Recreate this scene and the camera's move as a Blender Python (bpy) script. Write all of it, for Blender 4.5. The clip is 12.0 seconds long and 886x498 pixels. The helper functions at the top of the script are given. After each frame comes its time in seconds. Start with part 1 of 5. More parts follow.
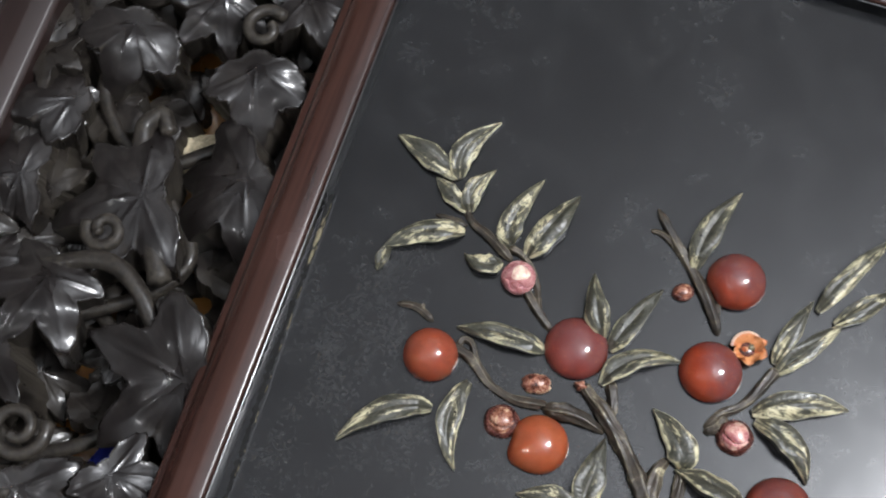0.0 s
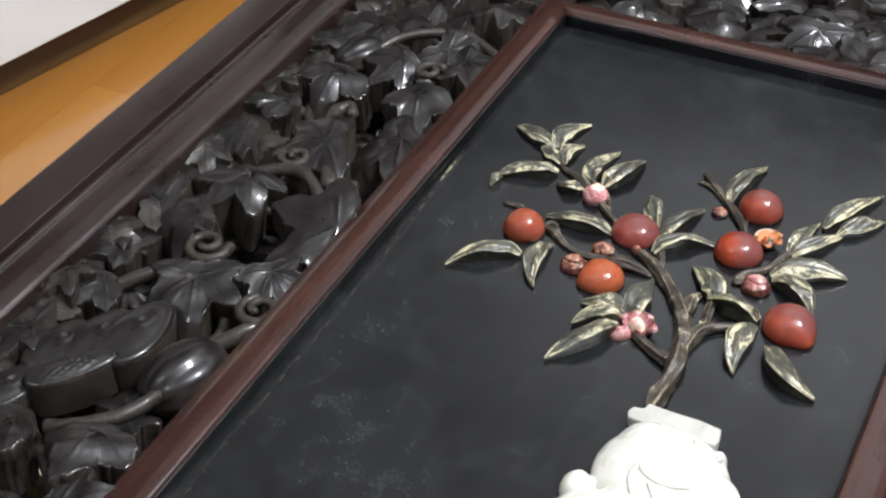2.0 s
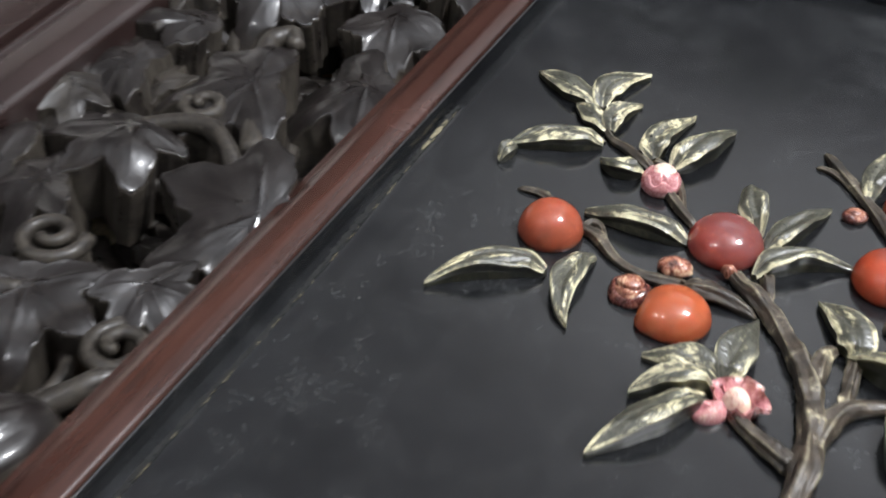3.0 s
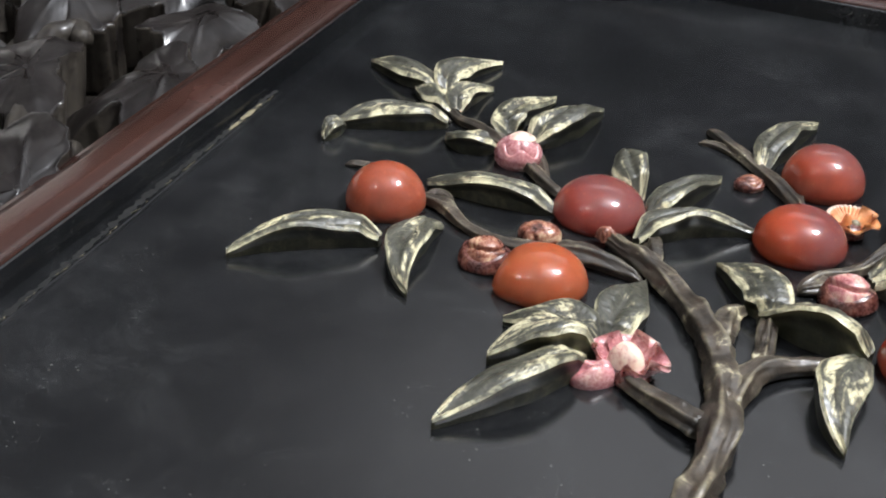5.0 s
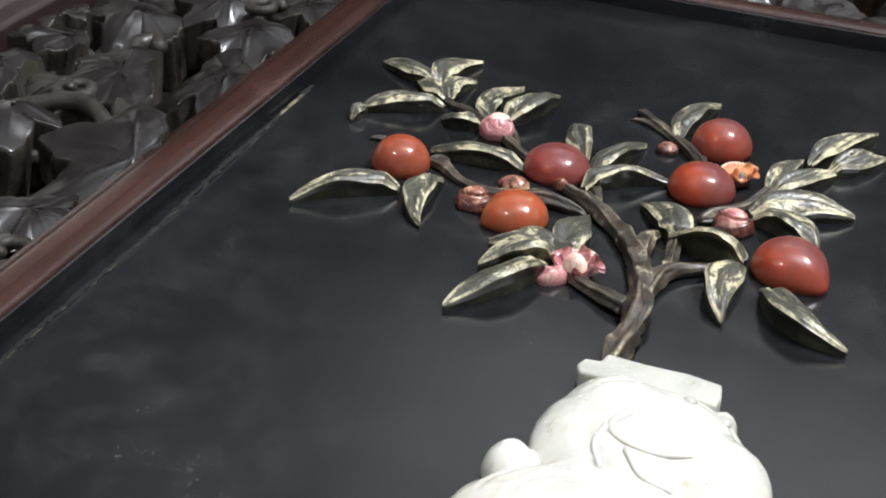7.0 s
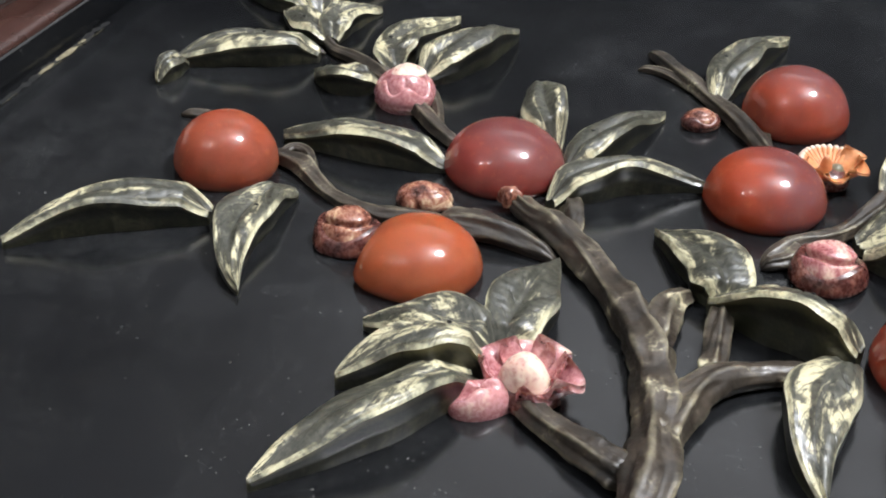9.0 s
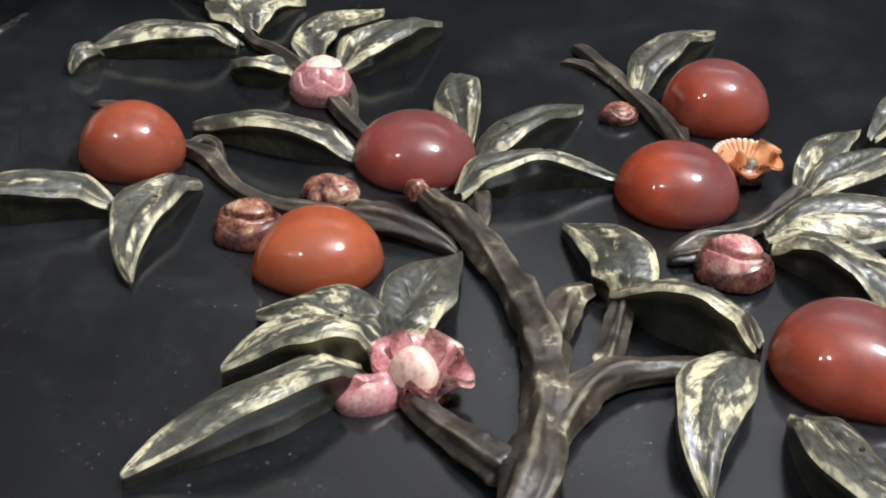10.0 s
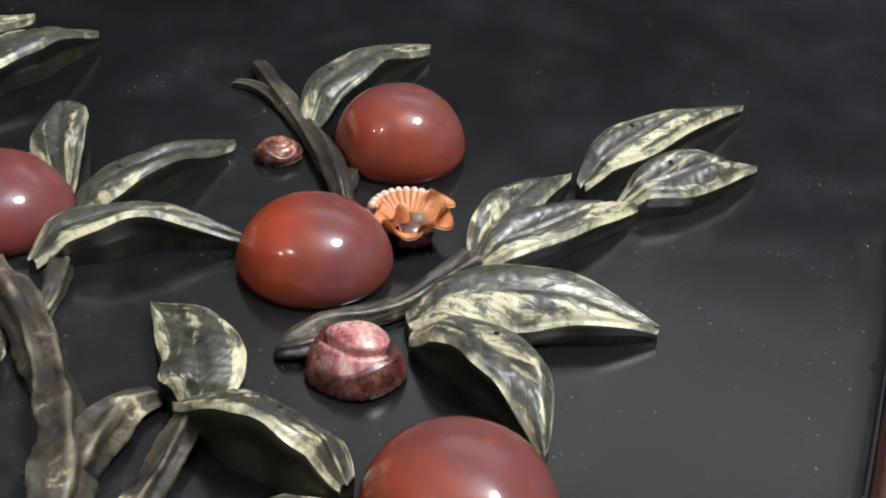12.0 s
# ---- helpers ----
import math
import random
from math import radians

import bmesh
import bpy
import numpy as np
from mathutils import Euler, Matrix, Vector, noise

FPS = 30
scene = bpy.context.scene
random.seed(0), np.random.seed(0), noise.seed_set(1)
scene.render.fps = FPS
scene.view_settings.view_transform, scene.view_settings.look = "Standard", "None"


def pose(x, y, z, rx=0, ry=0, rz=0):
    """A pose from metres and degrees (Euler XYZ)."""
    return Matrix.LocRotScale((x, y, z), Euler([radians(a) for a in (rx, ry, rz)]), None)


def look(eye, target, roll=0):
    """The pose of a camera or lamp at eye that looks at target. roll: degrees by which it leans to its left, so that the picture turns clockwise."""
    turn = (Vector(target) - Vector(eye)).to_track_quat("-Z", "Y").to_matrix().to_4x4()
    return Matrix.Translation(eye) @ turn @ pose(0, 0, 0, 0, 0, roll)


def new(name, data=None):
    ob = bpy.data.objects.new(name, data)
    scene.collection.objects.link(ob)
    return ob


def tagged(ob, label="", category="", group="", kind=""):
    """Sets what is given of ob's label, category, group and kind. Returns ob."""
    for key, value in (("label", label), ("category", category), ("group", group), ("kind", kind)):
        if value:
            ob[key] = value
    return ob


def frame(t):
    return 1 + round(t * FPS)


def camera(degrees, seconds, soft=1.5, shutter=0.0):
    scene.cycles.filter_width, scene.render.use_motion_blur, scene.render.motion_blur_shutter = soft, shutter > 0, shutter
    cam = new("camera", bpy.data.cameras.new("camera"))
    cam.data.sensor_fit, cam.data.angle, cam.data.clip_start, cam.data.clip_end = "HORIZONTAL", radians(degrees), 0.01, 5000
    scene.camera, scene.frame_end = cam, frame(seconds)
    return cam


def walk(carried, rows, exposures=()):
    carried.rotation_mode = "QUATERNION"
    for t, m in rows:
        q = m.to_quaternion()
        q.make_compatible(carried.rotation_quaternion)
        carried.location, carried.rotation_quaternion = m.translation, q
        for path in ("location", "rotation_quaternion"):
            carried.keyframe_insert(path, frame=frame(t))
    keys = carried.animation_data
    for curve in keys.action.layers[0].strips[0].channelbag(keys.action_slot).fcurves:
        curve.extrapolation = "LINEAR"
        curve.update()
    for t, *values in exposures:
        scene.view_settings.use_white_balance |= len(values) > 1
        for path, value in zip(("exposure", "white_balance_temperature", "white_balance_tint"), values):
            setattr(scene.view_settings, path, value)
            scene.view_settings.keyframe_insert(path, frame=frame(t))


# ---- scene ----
cam = camera(34.0, 12.0, soft=2.0, shutter=0.3)
PATH = [
    (0, (0.1626, -0.4363, 0.7881), (0.0703, -0.2160, 0.0), -4.01),
    (0.5, (0.2126, -0.5949, 0.6970), (0.0400, -0.2460, 0.0), 0.01),
    (1, (0.2720, -0.7824, 0.6890), (0.0248, -0.3068, 0.0), 2.33),
    (1.5, (0.4105, -1.0299, 0.7578), (0.0062, -0.2962, 0.0), -2.53),
    (2, (0.4199, -1.0348, 0.6630), (0.0397, -0.3209, 0.0), -1.76),
    (2.5, (0.3777, -0.9992, 0.5912), (0.0455, -0.3286, 0.0), -0.03),
    (3, (0.2749, -0.7630, 0.4326), (0.0453, -0.3111, 0.0), 1.21),
    (3.5, (0.2450, -0.6374, 0.3184), (0.0648, -0.2971, 0.0), 0.97),
    (3.7, (0.2259, -0.6334, 0.3096), (0.0775, -0.3097, 0.0), 4.99),
    (5.3, (0.2801, -0.7275, 0.2579), (0.1198, -0.2992, 0.0), 2.82),
    (5.5, (0.2804, -0.7100, 0.2543), (0.1242, -0.3018, 0.0), 2.31),
    (6, (0.2680, -0.6844, 0.2461), (0.1252, -0.3162, 0.0), 1.98),
    (6.5, (0.3079, -0.7908, 0.2973), (0.1319, -0.3394, 0.0), 2.52),
    (6.7, (0.3331, -0.9208, 0.3518), (0.1326, -0.3475, 0.0), 3.22),
    (8.3, (0.2868, -0.6963, 0.2681), (0.1431, -0.3146, 0.0), 1.79),
    (8.5, (0.2901, -0.7063, 0.2786), (0.1424, -0.3049, 0.0), 1.72),
    (9, (0.2695, -0.5968, 0.2147), (0.1575, -0.2930, 0.0), 1.40),
    (9.5, (0.2830, -0.5938, 0.2144), (0.1713, -0.2929, 0.0), 1.11),
    (10, (0.2894, -0.5851, 0.2099), (0.1823, -0.2859, 0.0), 1.87),
    (10.5, (0.2968, -0.4982, 0.1768), (0.2023, -0.2599, 0.0), 0.38),
    (11, (0.3107, -0.4845, 0.1849), (0.2343, -0.2316, 0.0), 3.06),
    (11.5, (0.3270, -0.4772, 0.1873), (0.2506, -0.2101, 0.0), 3.47),
    (12, (0.3400, -0.4784, 0.1861), (0.2572, -0.2191, 0.0), 3.15),
]
BRIGHTNESS = [(0, -0.11), (0.5, 0.19), (1, 0.37), (1.5, 0.34), (2.5, 0.39), (3, 0.54), (3.5, 0.61), (5.5, 0.37), (6, 0.37), (6.5, 0.29),
              (8.5, 0.29), (9, 0.34), (9.5, 0.27), (10, 0.19), (10.5, 0.06), (11, 0.01), (12, -0.03)]
walk(cam, [(t, look(eye, target, roll)) for t, eye, target, roll in PATH], BRIGHTNESS)

# world: the room is closed, so only a faint neutral background
world = bpy.data.worlds.new("World")
scene.world = world
world.use_nodes = True
world.node_tree.nodes["Background"].inputs[0].default_value = (0.5, 0.5, 0.52, 1)
world.node_tree.nodes["Background"].inputs[1].default_value = 0.05
scene.view_settings.exposure = 0.0


def lamp(name, place, radius, watts, colour):
    data = bpy.data.lights.new(name, "POINT")
    data.shadow_soft_size, data.energy, data.color = radius, watts, colour
    ob = new(name, data)
    ob.location = place
    return tagged(ob, "round white globe lamp hanging from ceiling, lit", "lamp")


lamp("ceiling_lamp", (1.06, 0.03, 1.95), 0.18, 190, (0.965, 0.985, 1.02))
# unseen uplight added so the lacquer reflects a brighter ceiling
fill_light = bpy.data.lights.new("ceiling_fill", "AREA")
fill_light.shape, fill_light.size, fill_light.size_y, fill_light.energy, fill_light.color = "RECTANGLE", 2.5, 1.3, 15.5, (1.0, 0.99, 0.98)
ceiling_fill = tagged(new("ceiling_fill", fill_light), "unseen upward area light added to brighten the ceiling", "lamp")
ceiling_fill.matrix_world = pose(0.08, 2.75, 2.1, 180, 0, 0)
lamp("ceiling_lamp", (-0.62, -1.45, 1.95), 0.07, 15, (0.965, 0.985, 1.02))
lamp("ceiling_lamp", (-1.35, -1.70, 1.95), 0.07, 12, (0.965, 0.985, 1.02))

# ------------------------------------------------------------ materials


def material(name, rough=0.5, metal=0.0, coat=0.0, sss=0.0, sss_scale=0.004, ior=1.5):
    m = bpy.data.materials.new(name)
    m.use_nodes = True
    b = m.node_tree.nodes["Principled BSDF"]
    b.inputs["Roughness"].default_value = rough
    b.inputs["Metallic"].default_value = metal
    b.inputs["Coat Weight"].default_value = coat
    b.inputs["Coat Roughness"].default_value = 0.06
    b.inputs["IOR"].default_value = ior
    if sss:
        b.inputs["Subsurface Weight"].default_value = sss
        b.inputs["Subsurface Scale"].default_value = sss_scale
        b.inputs["Subsurface Radius"].default_value = (1.0, 0.5, 0.25)
    return m, m.node_tree.nodes, m.node_tree.links, b


def node(nodes, kind, **values):
    n = nodes.new(kind)
    for key, value in values.items():
        n.inputs[key.replace("_", " ")].default_value = value
    return n


def ramp(nodes, links, source, stops):
    r = nodes.new("ShaderNodeValToRGB")
    e = r.color_ramp.elements
    while len(e) < len(stops):
        e.new(0.5)
    for k, (at, colour) in enumerate(stops):
        e[k].position = at
        e[k].color = (*colour, 1) if len(colour) == 3 else colour
    links.new(source, r.inputs[0])
    return r.outputs[0]


def grey(v):
    return (v, v, v)


def mix(nodes, links, fac, a, b, kind="MIX"):
    n = nodes.new("ShaderNodeMix")
    n.data_type, n.blend_type = "RGBA", kind
    for sock, val in ((n.inputs[0], fac), (n.inputs[6], a), (n.inputs[7], b)):
        if hasattr(val, "links"):
            links.new(val, sock)
        elif isinstance(val, (int, float)):
            sock.default_value = val
        else:
            sock.default_value = (*val, 1)
    return n.outputs[2]


def coords(nodes, links, scale=(1, 1, 1), kind="Object", turn=(0, 0, 0)):
    c = nodes.new("ShaderNodeTexCoord")
    m = nodes.new("ShaderNodeMapping")
    m.inputs["Scale"].default_value = scale
    m.inputs["Rotation"].default_value = turn
    links.new(c.outputs[kind], m.inputs["Vector"])
    return m.outputs[0]


def noise_tex(nodes, links, vec, scale, detail=4.0, rough=0.55, distort=0.0):
    n = node(nodes, "ShaderNodeTexNoise", Scale=scale, Detail=detail, Roughness=rough, Distortion=distort)
    links.new(vec, n.inputs["Vector"])
    return n.outputs[0]


def bump(nodes, links, b, height, strength=0.3, distance=0.001):
    n = node(nodes, "ShaderNodeBump", Strength=strength, Distance=distance)
    links.new(height, n.inputs["Height"])
    links.new(n.outputs[0], b.inputs["Normal"])


def lacquer():
    m, n, l, b = material("black_lacquer", 0.2, ior=1.52)
    v = coords(n, l)
    cloud = noise_tex(n, l, v, 8, 6, 0.62, 0.5)
    mid = noise_tex(n, l, v, 38, 6, 0.72, 0.5)
    fine = noise_tex(n, l, v, 300, 5, 0.75)
    wipe = noise_tex(n, l, coords(n, l, (70, 9, 9), turn=(0, 0, 0.5)), 1.5, 4, 0.6, 0.3)
    dust = noise_tex(n, l, v, 900, 2, 0.5)
    col = ramp(n, l, cloud, [(0.3, (0.0042, 0.0045, 0.0052)), (0.75, (0.0100, 0.0105, 0.0116))])
    smear = mix(n, l, 1.0, ramp(n, l, cloud, [(0.42, grey(0)), (0.60, grey(1))]), ramp(n, l, mid, [(0.44, grey(0)), (0.62, grey(1))]), "MULTIPLY")
    film = mix(n, l, 1.0, smear, ramp(n, l, fine, [(0.38, grey(0.12)), (0.64, grey(1))]), "MULTIPLY")
    film = mix(n, l, 0.06, film, ramp(n, l, wipe, [(0.48, grey(0)), (0.7, grey(1))]))
    col = mix(n, l, film, col, (0.022, 0.0232, 0.0245))
    specks = mix(n, l, 1.0, ramp(n, l, dust, [(0.685, grey(0)), (0.74, grey(0.6))]), ramp(n, l, mid, [(0.5, grey(0.1)), (0.62, grey(1))]), "MULTIPLY")
    col = mix(n, l, specks, col, (0.34, 0.33, 0.30))
    spots = noise_tex(n, l, v, 420, 6, 0.78)
    clumps = mix(n, l, 1.0, ramp(n, l, spots, [(0.46, grey(0)), (0.68, grey(0.22))]), ramp(n, l, mix(n, l, 0.6, cloud, mid), [(0.43, grey(0.0)), (0.58, grey(1))]), "MULTIPLY")
    place = n.new("ShaderNodeSeparateXYZ")
    l.new(coords(n, l, (1, 1, 1)), place.inputs[0])
    shift = n.new("ShaderNodeMath")
    l.new(place.outputs[1], shift.inputs[0])
    shift.inputs[1].default_value = 1.0
    dusty = mix(n, l, 1.0, ramp(n, l, shift.outputs[0], [(0.45, grey(0.6)), (0.60, grey(1)), (0.72, grey(1)), (0.82, grey(0.08))]), ramp(n, l, place.outputs[0], [(0.0, grey(0.5)), (0.03, grey(1)), (0.15, grey(0.8)), (0.28, grey(0.2))]), "MULTIPLY")
    clumps = mix(n, l, 1.0, clumps, dusty, "MULTIPLY")
    col = mix(n, l, clumps, col, (0.12, 0.12, 0.115))
    l.new(col, b.inputs["Base Color"])
    gloss = mix(n, l, 0.08, mix(n, l, 0.55, cloud, mid), wipe)
    l.new(ramp(n, l, gloss, [(0.36, grey(0.15)), (0.50, grey(0.175)), (0.64, grey(0.22))]), b.inputs["Roughness"])
    bump(n, l, b, cloud, 0.015, 0.002)
    return m


def crack_fill(name, colour):
    m, n, l, b = material(name, 0.9)
    t = noise_tex(n, l, coords(n, l), 600, 4, 0.6)
    l.new(ramp(n, l, t, [(0.3, tuple(c * 0.5 for c in colour)), (0.7, colour)]), b.inputs["Base Color"])
    bump(n, l, b, t, 0.5, 0.0006)
    return m


def rosewood(name, dark, light, rough, along=1):
    m, n, l, b = material(name, rough, coat=0.08)
    s = (60, 3, 60) if along == 1 else (3, 60, 60)
    v = coords(n, l, s)
    grain = noise_tex(n, l, v, 1.6, 6, 0.65, 0.4)
    wear = noise_tex(n, l, coords(n, l), 14, 5, 0.6)
    col = ramp(n, l, grain, [(0.3, dark), (0.72, light)])
    col = mix(n, l, ramp(n, l, wear, [(0.5, grey(0)), (0.75, grey(0.3))]), col, (light[0] * 1.6, light[1] * 1.6, light[2] * 1.7))
    l.new(col, b.inputs["Base Color"])
    l.new(ramp(n, l, wear, [(0.3, grey(rough * 0.75)), (0.75, grey(rough * 1.5))]), b.inputs["Roughness"])
    bump(n, l, b, grain, 0.12, 0.0006)
    return m


def carved_wood(name="carved_dark_wood", dusty=0.0):
    """Nearly black rosewood: waxed tops, worn bright edges, grey-brown dust on the sawn sides and in the hollows."""
    m, n, l, b = material(name, 0.4, coat=0.5)
    b.inputs["Coat Roughness"].default_value = 0.13
    b.inputs["Specular IOR Level"].default_value = 0.28
    v = coords(n, l, (1, 1, 1), "Object")
    big = noise_tex(n, l, v, 26, 4, 0.6)
    fine = noise_tex(n, l, v, 300, 4, 0.65)
    grain = noise_tex(n, l, coords(n, l, (160, 18, 60)), 1.5, 4, 0.6, 0.4)
    col = ramp(n, l, mix(n, l, 0.4, big, grain), [(0.32, (0.0060, 0.0049, 0.0047)), (0.68, (0.0140, 0.0112, 0.0106))])
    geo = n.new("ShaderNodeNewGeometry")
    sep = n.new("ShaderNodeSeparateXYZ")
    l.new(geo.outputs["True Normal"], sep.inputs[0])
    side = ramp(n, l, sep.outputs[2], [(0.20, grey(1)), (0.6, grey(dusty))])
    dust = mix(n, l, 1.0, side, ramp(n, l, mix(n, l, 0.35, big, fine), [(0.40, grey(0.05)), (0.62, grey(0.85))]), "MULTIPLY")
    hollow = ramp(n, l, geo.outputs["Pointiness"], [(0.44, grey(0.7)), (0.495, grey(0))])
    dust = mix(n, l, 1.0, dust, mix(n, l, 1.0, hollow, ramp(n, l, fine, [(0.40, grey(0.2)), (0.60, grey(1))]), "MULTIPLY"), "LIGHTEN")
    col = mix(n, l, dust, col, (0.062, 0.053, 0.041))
    haze = mix(n, l, 1.0, ramp(n, l, noise_tex(n, l, v, 60, 5, 0.65, 0.6), [(0.50, grey(0)), (0.68, grey(0.45))]), ramp(n, l, fine, [(0.38, grey(0.3)), (0.62, grey(1))]), "MULTIPLY")
    col = mix(n, l, haze, col, (0.038, 0.034, 0.030))
    l.new(col, b.inputs["Base Color"])
    shine = ramp(n, l, mix(n, l, 0.5, fine, big), [(0.38, grey(0.36)), (0.62, grey(0.50))])
    edge = ramp(n, l, geo.outputs["Pointiness"], [(0.515, grey(0)), (0.56, grey(1))])
    shine = mix(n, l, edge, shine, grey(0.13))
    veil = mix(n, l, 1.0, dust, haze, "LIGHTEN")
    l.new(mix(n, l, veil, shine, grey(0.75)), b.inputs["Roughness"])
    l.new(ramp(n, l, veil, [(0.1, grey(0.42)), (0.5, grey(0.0))]), b.inputs["Coat Weight"])
    tool = noise_tex(n, l, v, 110, 2, 0.5, 0.8)
    bump(n, l, b, mix(n, l, 0.72, mix(n, l, 0.5, fine, grain), tool), 0.22, 0.0012)
    return m


def leaf_stone(side=False):
    """Dark olive-grey soapstone with straw-coloured streaks, rims and a few incised veins. UV: along and across the
    leaf. side: darker copy with shade painted in.
    """
    m, n, l, b = material("shaded_olive_stone" if side else "mottled_green_stone", 0.36, coat=0.04, sss=0.05, sss_scale=0.0015)
    uv = n.new("ShaderNodeUVMap")
    sep = n.new("ShaderNodeSeparateXYZ")
    l.new(uv.outputs[0], sep.inputs[0])
    info = n.new("ShaderNodeObjectInfo")
    along, across = sep.outputs[0], sep.outputs[1]

    def shifted(vec, by):
        add = n.new("ShaderNodeVectorMath")
        add.operation = "MULTIPLY_ADD"
        l.new(info.outputs["Random"], add.inputs[0])
        add.inputs[1].default_value = by
        l.new(vec, add.inputs[2])
        return add.outputs[0]

    def math_node(kind, first, second=None, third=None):
        q = n.new("ShaderNodeMath")
        q.operation = kind
        for k, val in enumerate((first, second, third)):
            if hasattr(val, "links"):
                l.new(val, q.inputs[k])
            elif val is not None:
                q.inputs[k].default_value = val
        return q.outputs[0]

    v = shifted(coords(n, l), (7, 3, 5))
    fine = noise_tex(n, l, v, 800, 4, 0.65)
    patch = noise_tex(n, l, v, 170, 7, 0.68, 0.7)
    off = math_node("ABSOLUTE", across)
    slant = math_node("MULTIPLY_ADD", off, -0.26, along)
    plane = n.new("ShaderNodeCombineXYZ")
    l.new(math_node("MULTIPLY", along, 1.9), plane.inputs[0])
    l.new(math_node("MULTIPLY", across, 1.15), plane.inputs[1])
    blot = noise_tex(n, l, shifted(plane.outputs[0], (37, 23, 11)), 1.0, 6, 0.62, 0.7)
    feather = n.new("ShaderNodeCombineXYZ")
    l.new(math_node("MULTIPLY", slant, 16.0), feather.inputs[0])
    l.new(math_node("MULTIPLY", across, 1.6), feather.inputs[1])
    streak = noise_tex(n, l, shifted(feather.outputs[0], (19, 29, 3)), 1.0, 5, 0.6, 0.5)
    tone = mix(n, l, 0.35, mix(n, l, 0.45, patch, fine), streak)
    col = ramp(n, l, tone, [(0.34, (0.012, 0.012, 0.009)), (0.46, (0.036, 0.036, 0.027)), (0.56, (0.080, 0.077, 0.058)), (0.66, (0.22, 0.205, 0.14))])
    pale = mix(n, l, 1.0, ramp(n, l, blot, [(0.515, grey(0)), (0.575, grey(1))]), ramp(n, l, mix(n, l, 0.4, patch, streak), [(0.45, grey(0.10)), (0.51, grey(1))]), "MULTIPLY")
    # sides: shade put into the colour, less straw and a darker stone
    if side:
        pale = mix(n, l, 0.94, pale, grey(0), "MIX")
        col = mix(n, l, 1.0, col, (0.55, 0.56, 0.42), "MULTIPLY")
    col = mix(n, l, pale, col, (0.56, 0.51, 0.33))
    if side:
        band = mix(n, l, 1.0, ramp(n, l, off, [(0.80, grey(0)), (0.95, grey(0.8))]), ramp(n, l, mix(n, l, 0.5, blot, patch), [(0.38, grey(0.15)), (0.50, grey(1))]), "MULTIPLY")
        col = mix(n, l, band, col, (0.30, 0.27, 0.14))
        l.new(col, b.inputs["Base Color"])
        bump(n, l, b, mix(n, l, 0.5, fine, patch), 0.25, 0.0006)
        return m
    saw = math_node("PINGPONG", slant, 0.085)
    cut = ramp(n, l, saw, [(0.0, grey(1)), (0.004, grey(0.8)), (0.010, grey(0))])
    cut = mix(n, l, 1.0, cut, ramp(n, l, patch, [(0.44, grey(0)), (0.52, grey(1))]), "MULTIPLY")
    rib = ramp(n, l, off, [(0.0, grey(0.9)), (0.035, grey(0))])
    lines = mix(n, l, 1.0, cut, rib, "LIGHTEN")
    col = mix(n, l, mix(n, l, 0.75, grey(0), lines), col, (0.022, 0.022, 0.019))
    rim = ramp(n, l, off, [(0.82, grey(0)), (0.93, grey(0.9))])
    rim = mix(n, l, 1.0, rim, ramp(n, l, mix(n, l, 0.5, patch, blot), [(0.45, grey(0.05)), (0.58, grey(0.9))]), "MULTIPLY")
    col = mix(n, l, rim, col, (0.56, 0.52, 0.34))
    col = mix(n, l, ramp(n, l, fine, [(0.56, grey(0)), (0.8, grey(0.4))]), col, (0.03, 0.031, 0.027))
    l.new(col, b.inputs["Base Color"])
    l.new(ramp(n, l, fine, [(0.3, grey(0.26)), (0.7, grey(0.48))]), b.inputs["Roughness"])
    bump(n, l, b, mix(n, l, 0.5, fine, mix(n, l, 1.0, grey(1), lines, "SUBTRACT")), 0.28, 0.0006)
    return m


def mottled(name, stops, scale, rough=0.3, sss=0.1, fine_scale=900, bumps=0.2, worn=None):
    m, n, l, b = material(name, rough, coat=0.15, sss=sss, sss_scale=0.002)
    v = coords(n, l)
    patch = noise_tex(n, l, v, scale, 4, 0.6, 0.5)
    fine = noise_tex(n, l, v, fine_scale, 4, 0.6)
    col = ramp(n, l, mix(n, l, 0.25, patch, fine), stops)
    if worn:
        ridge = ramp(n, l, n.new("ShaderNodeNewGeometry").outputs["Pointiness"], [(0.528, grey(0)), (0.59, grey(0.45))])
        ridge = mix(n, l, 1.0, ridge, ramp(n, l, patch, [(0.40, grey(0.1)), (0.58, grey(1))]), "MULTIPLY")
        col = mix(n, l, ridge, col, worn)
    l.new(col, b.inputs["Base Color"])
    l.new(ramp(n, l, fine, [(0.3, grey(rough * 0.7)), (0.7, grey(rough * 1.5))]), b.inputs["Roughness"])
    bump(n, l, b, fine, bumps, 0.0005)
    return m


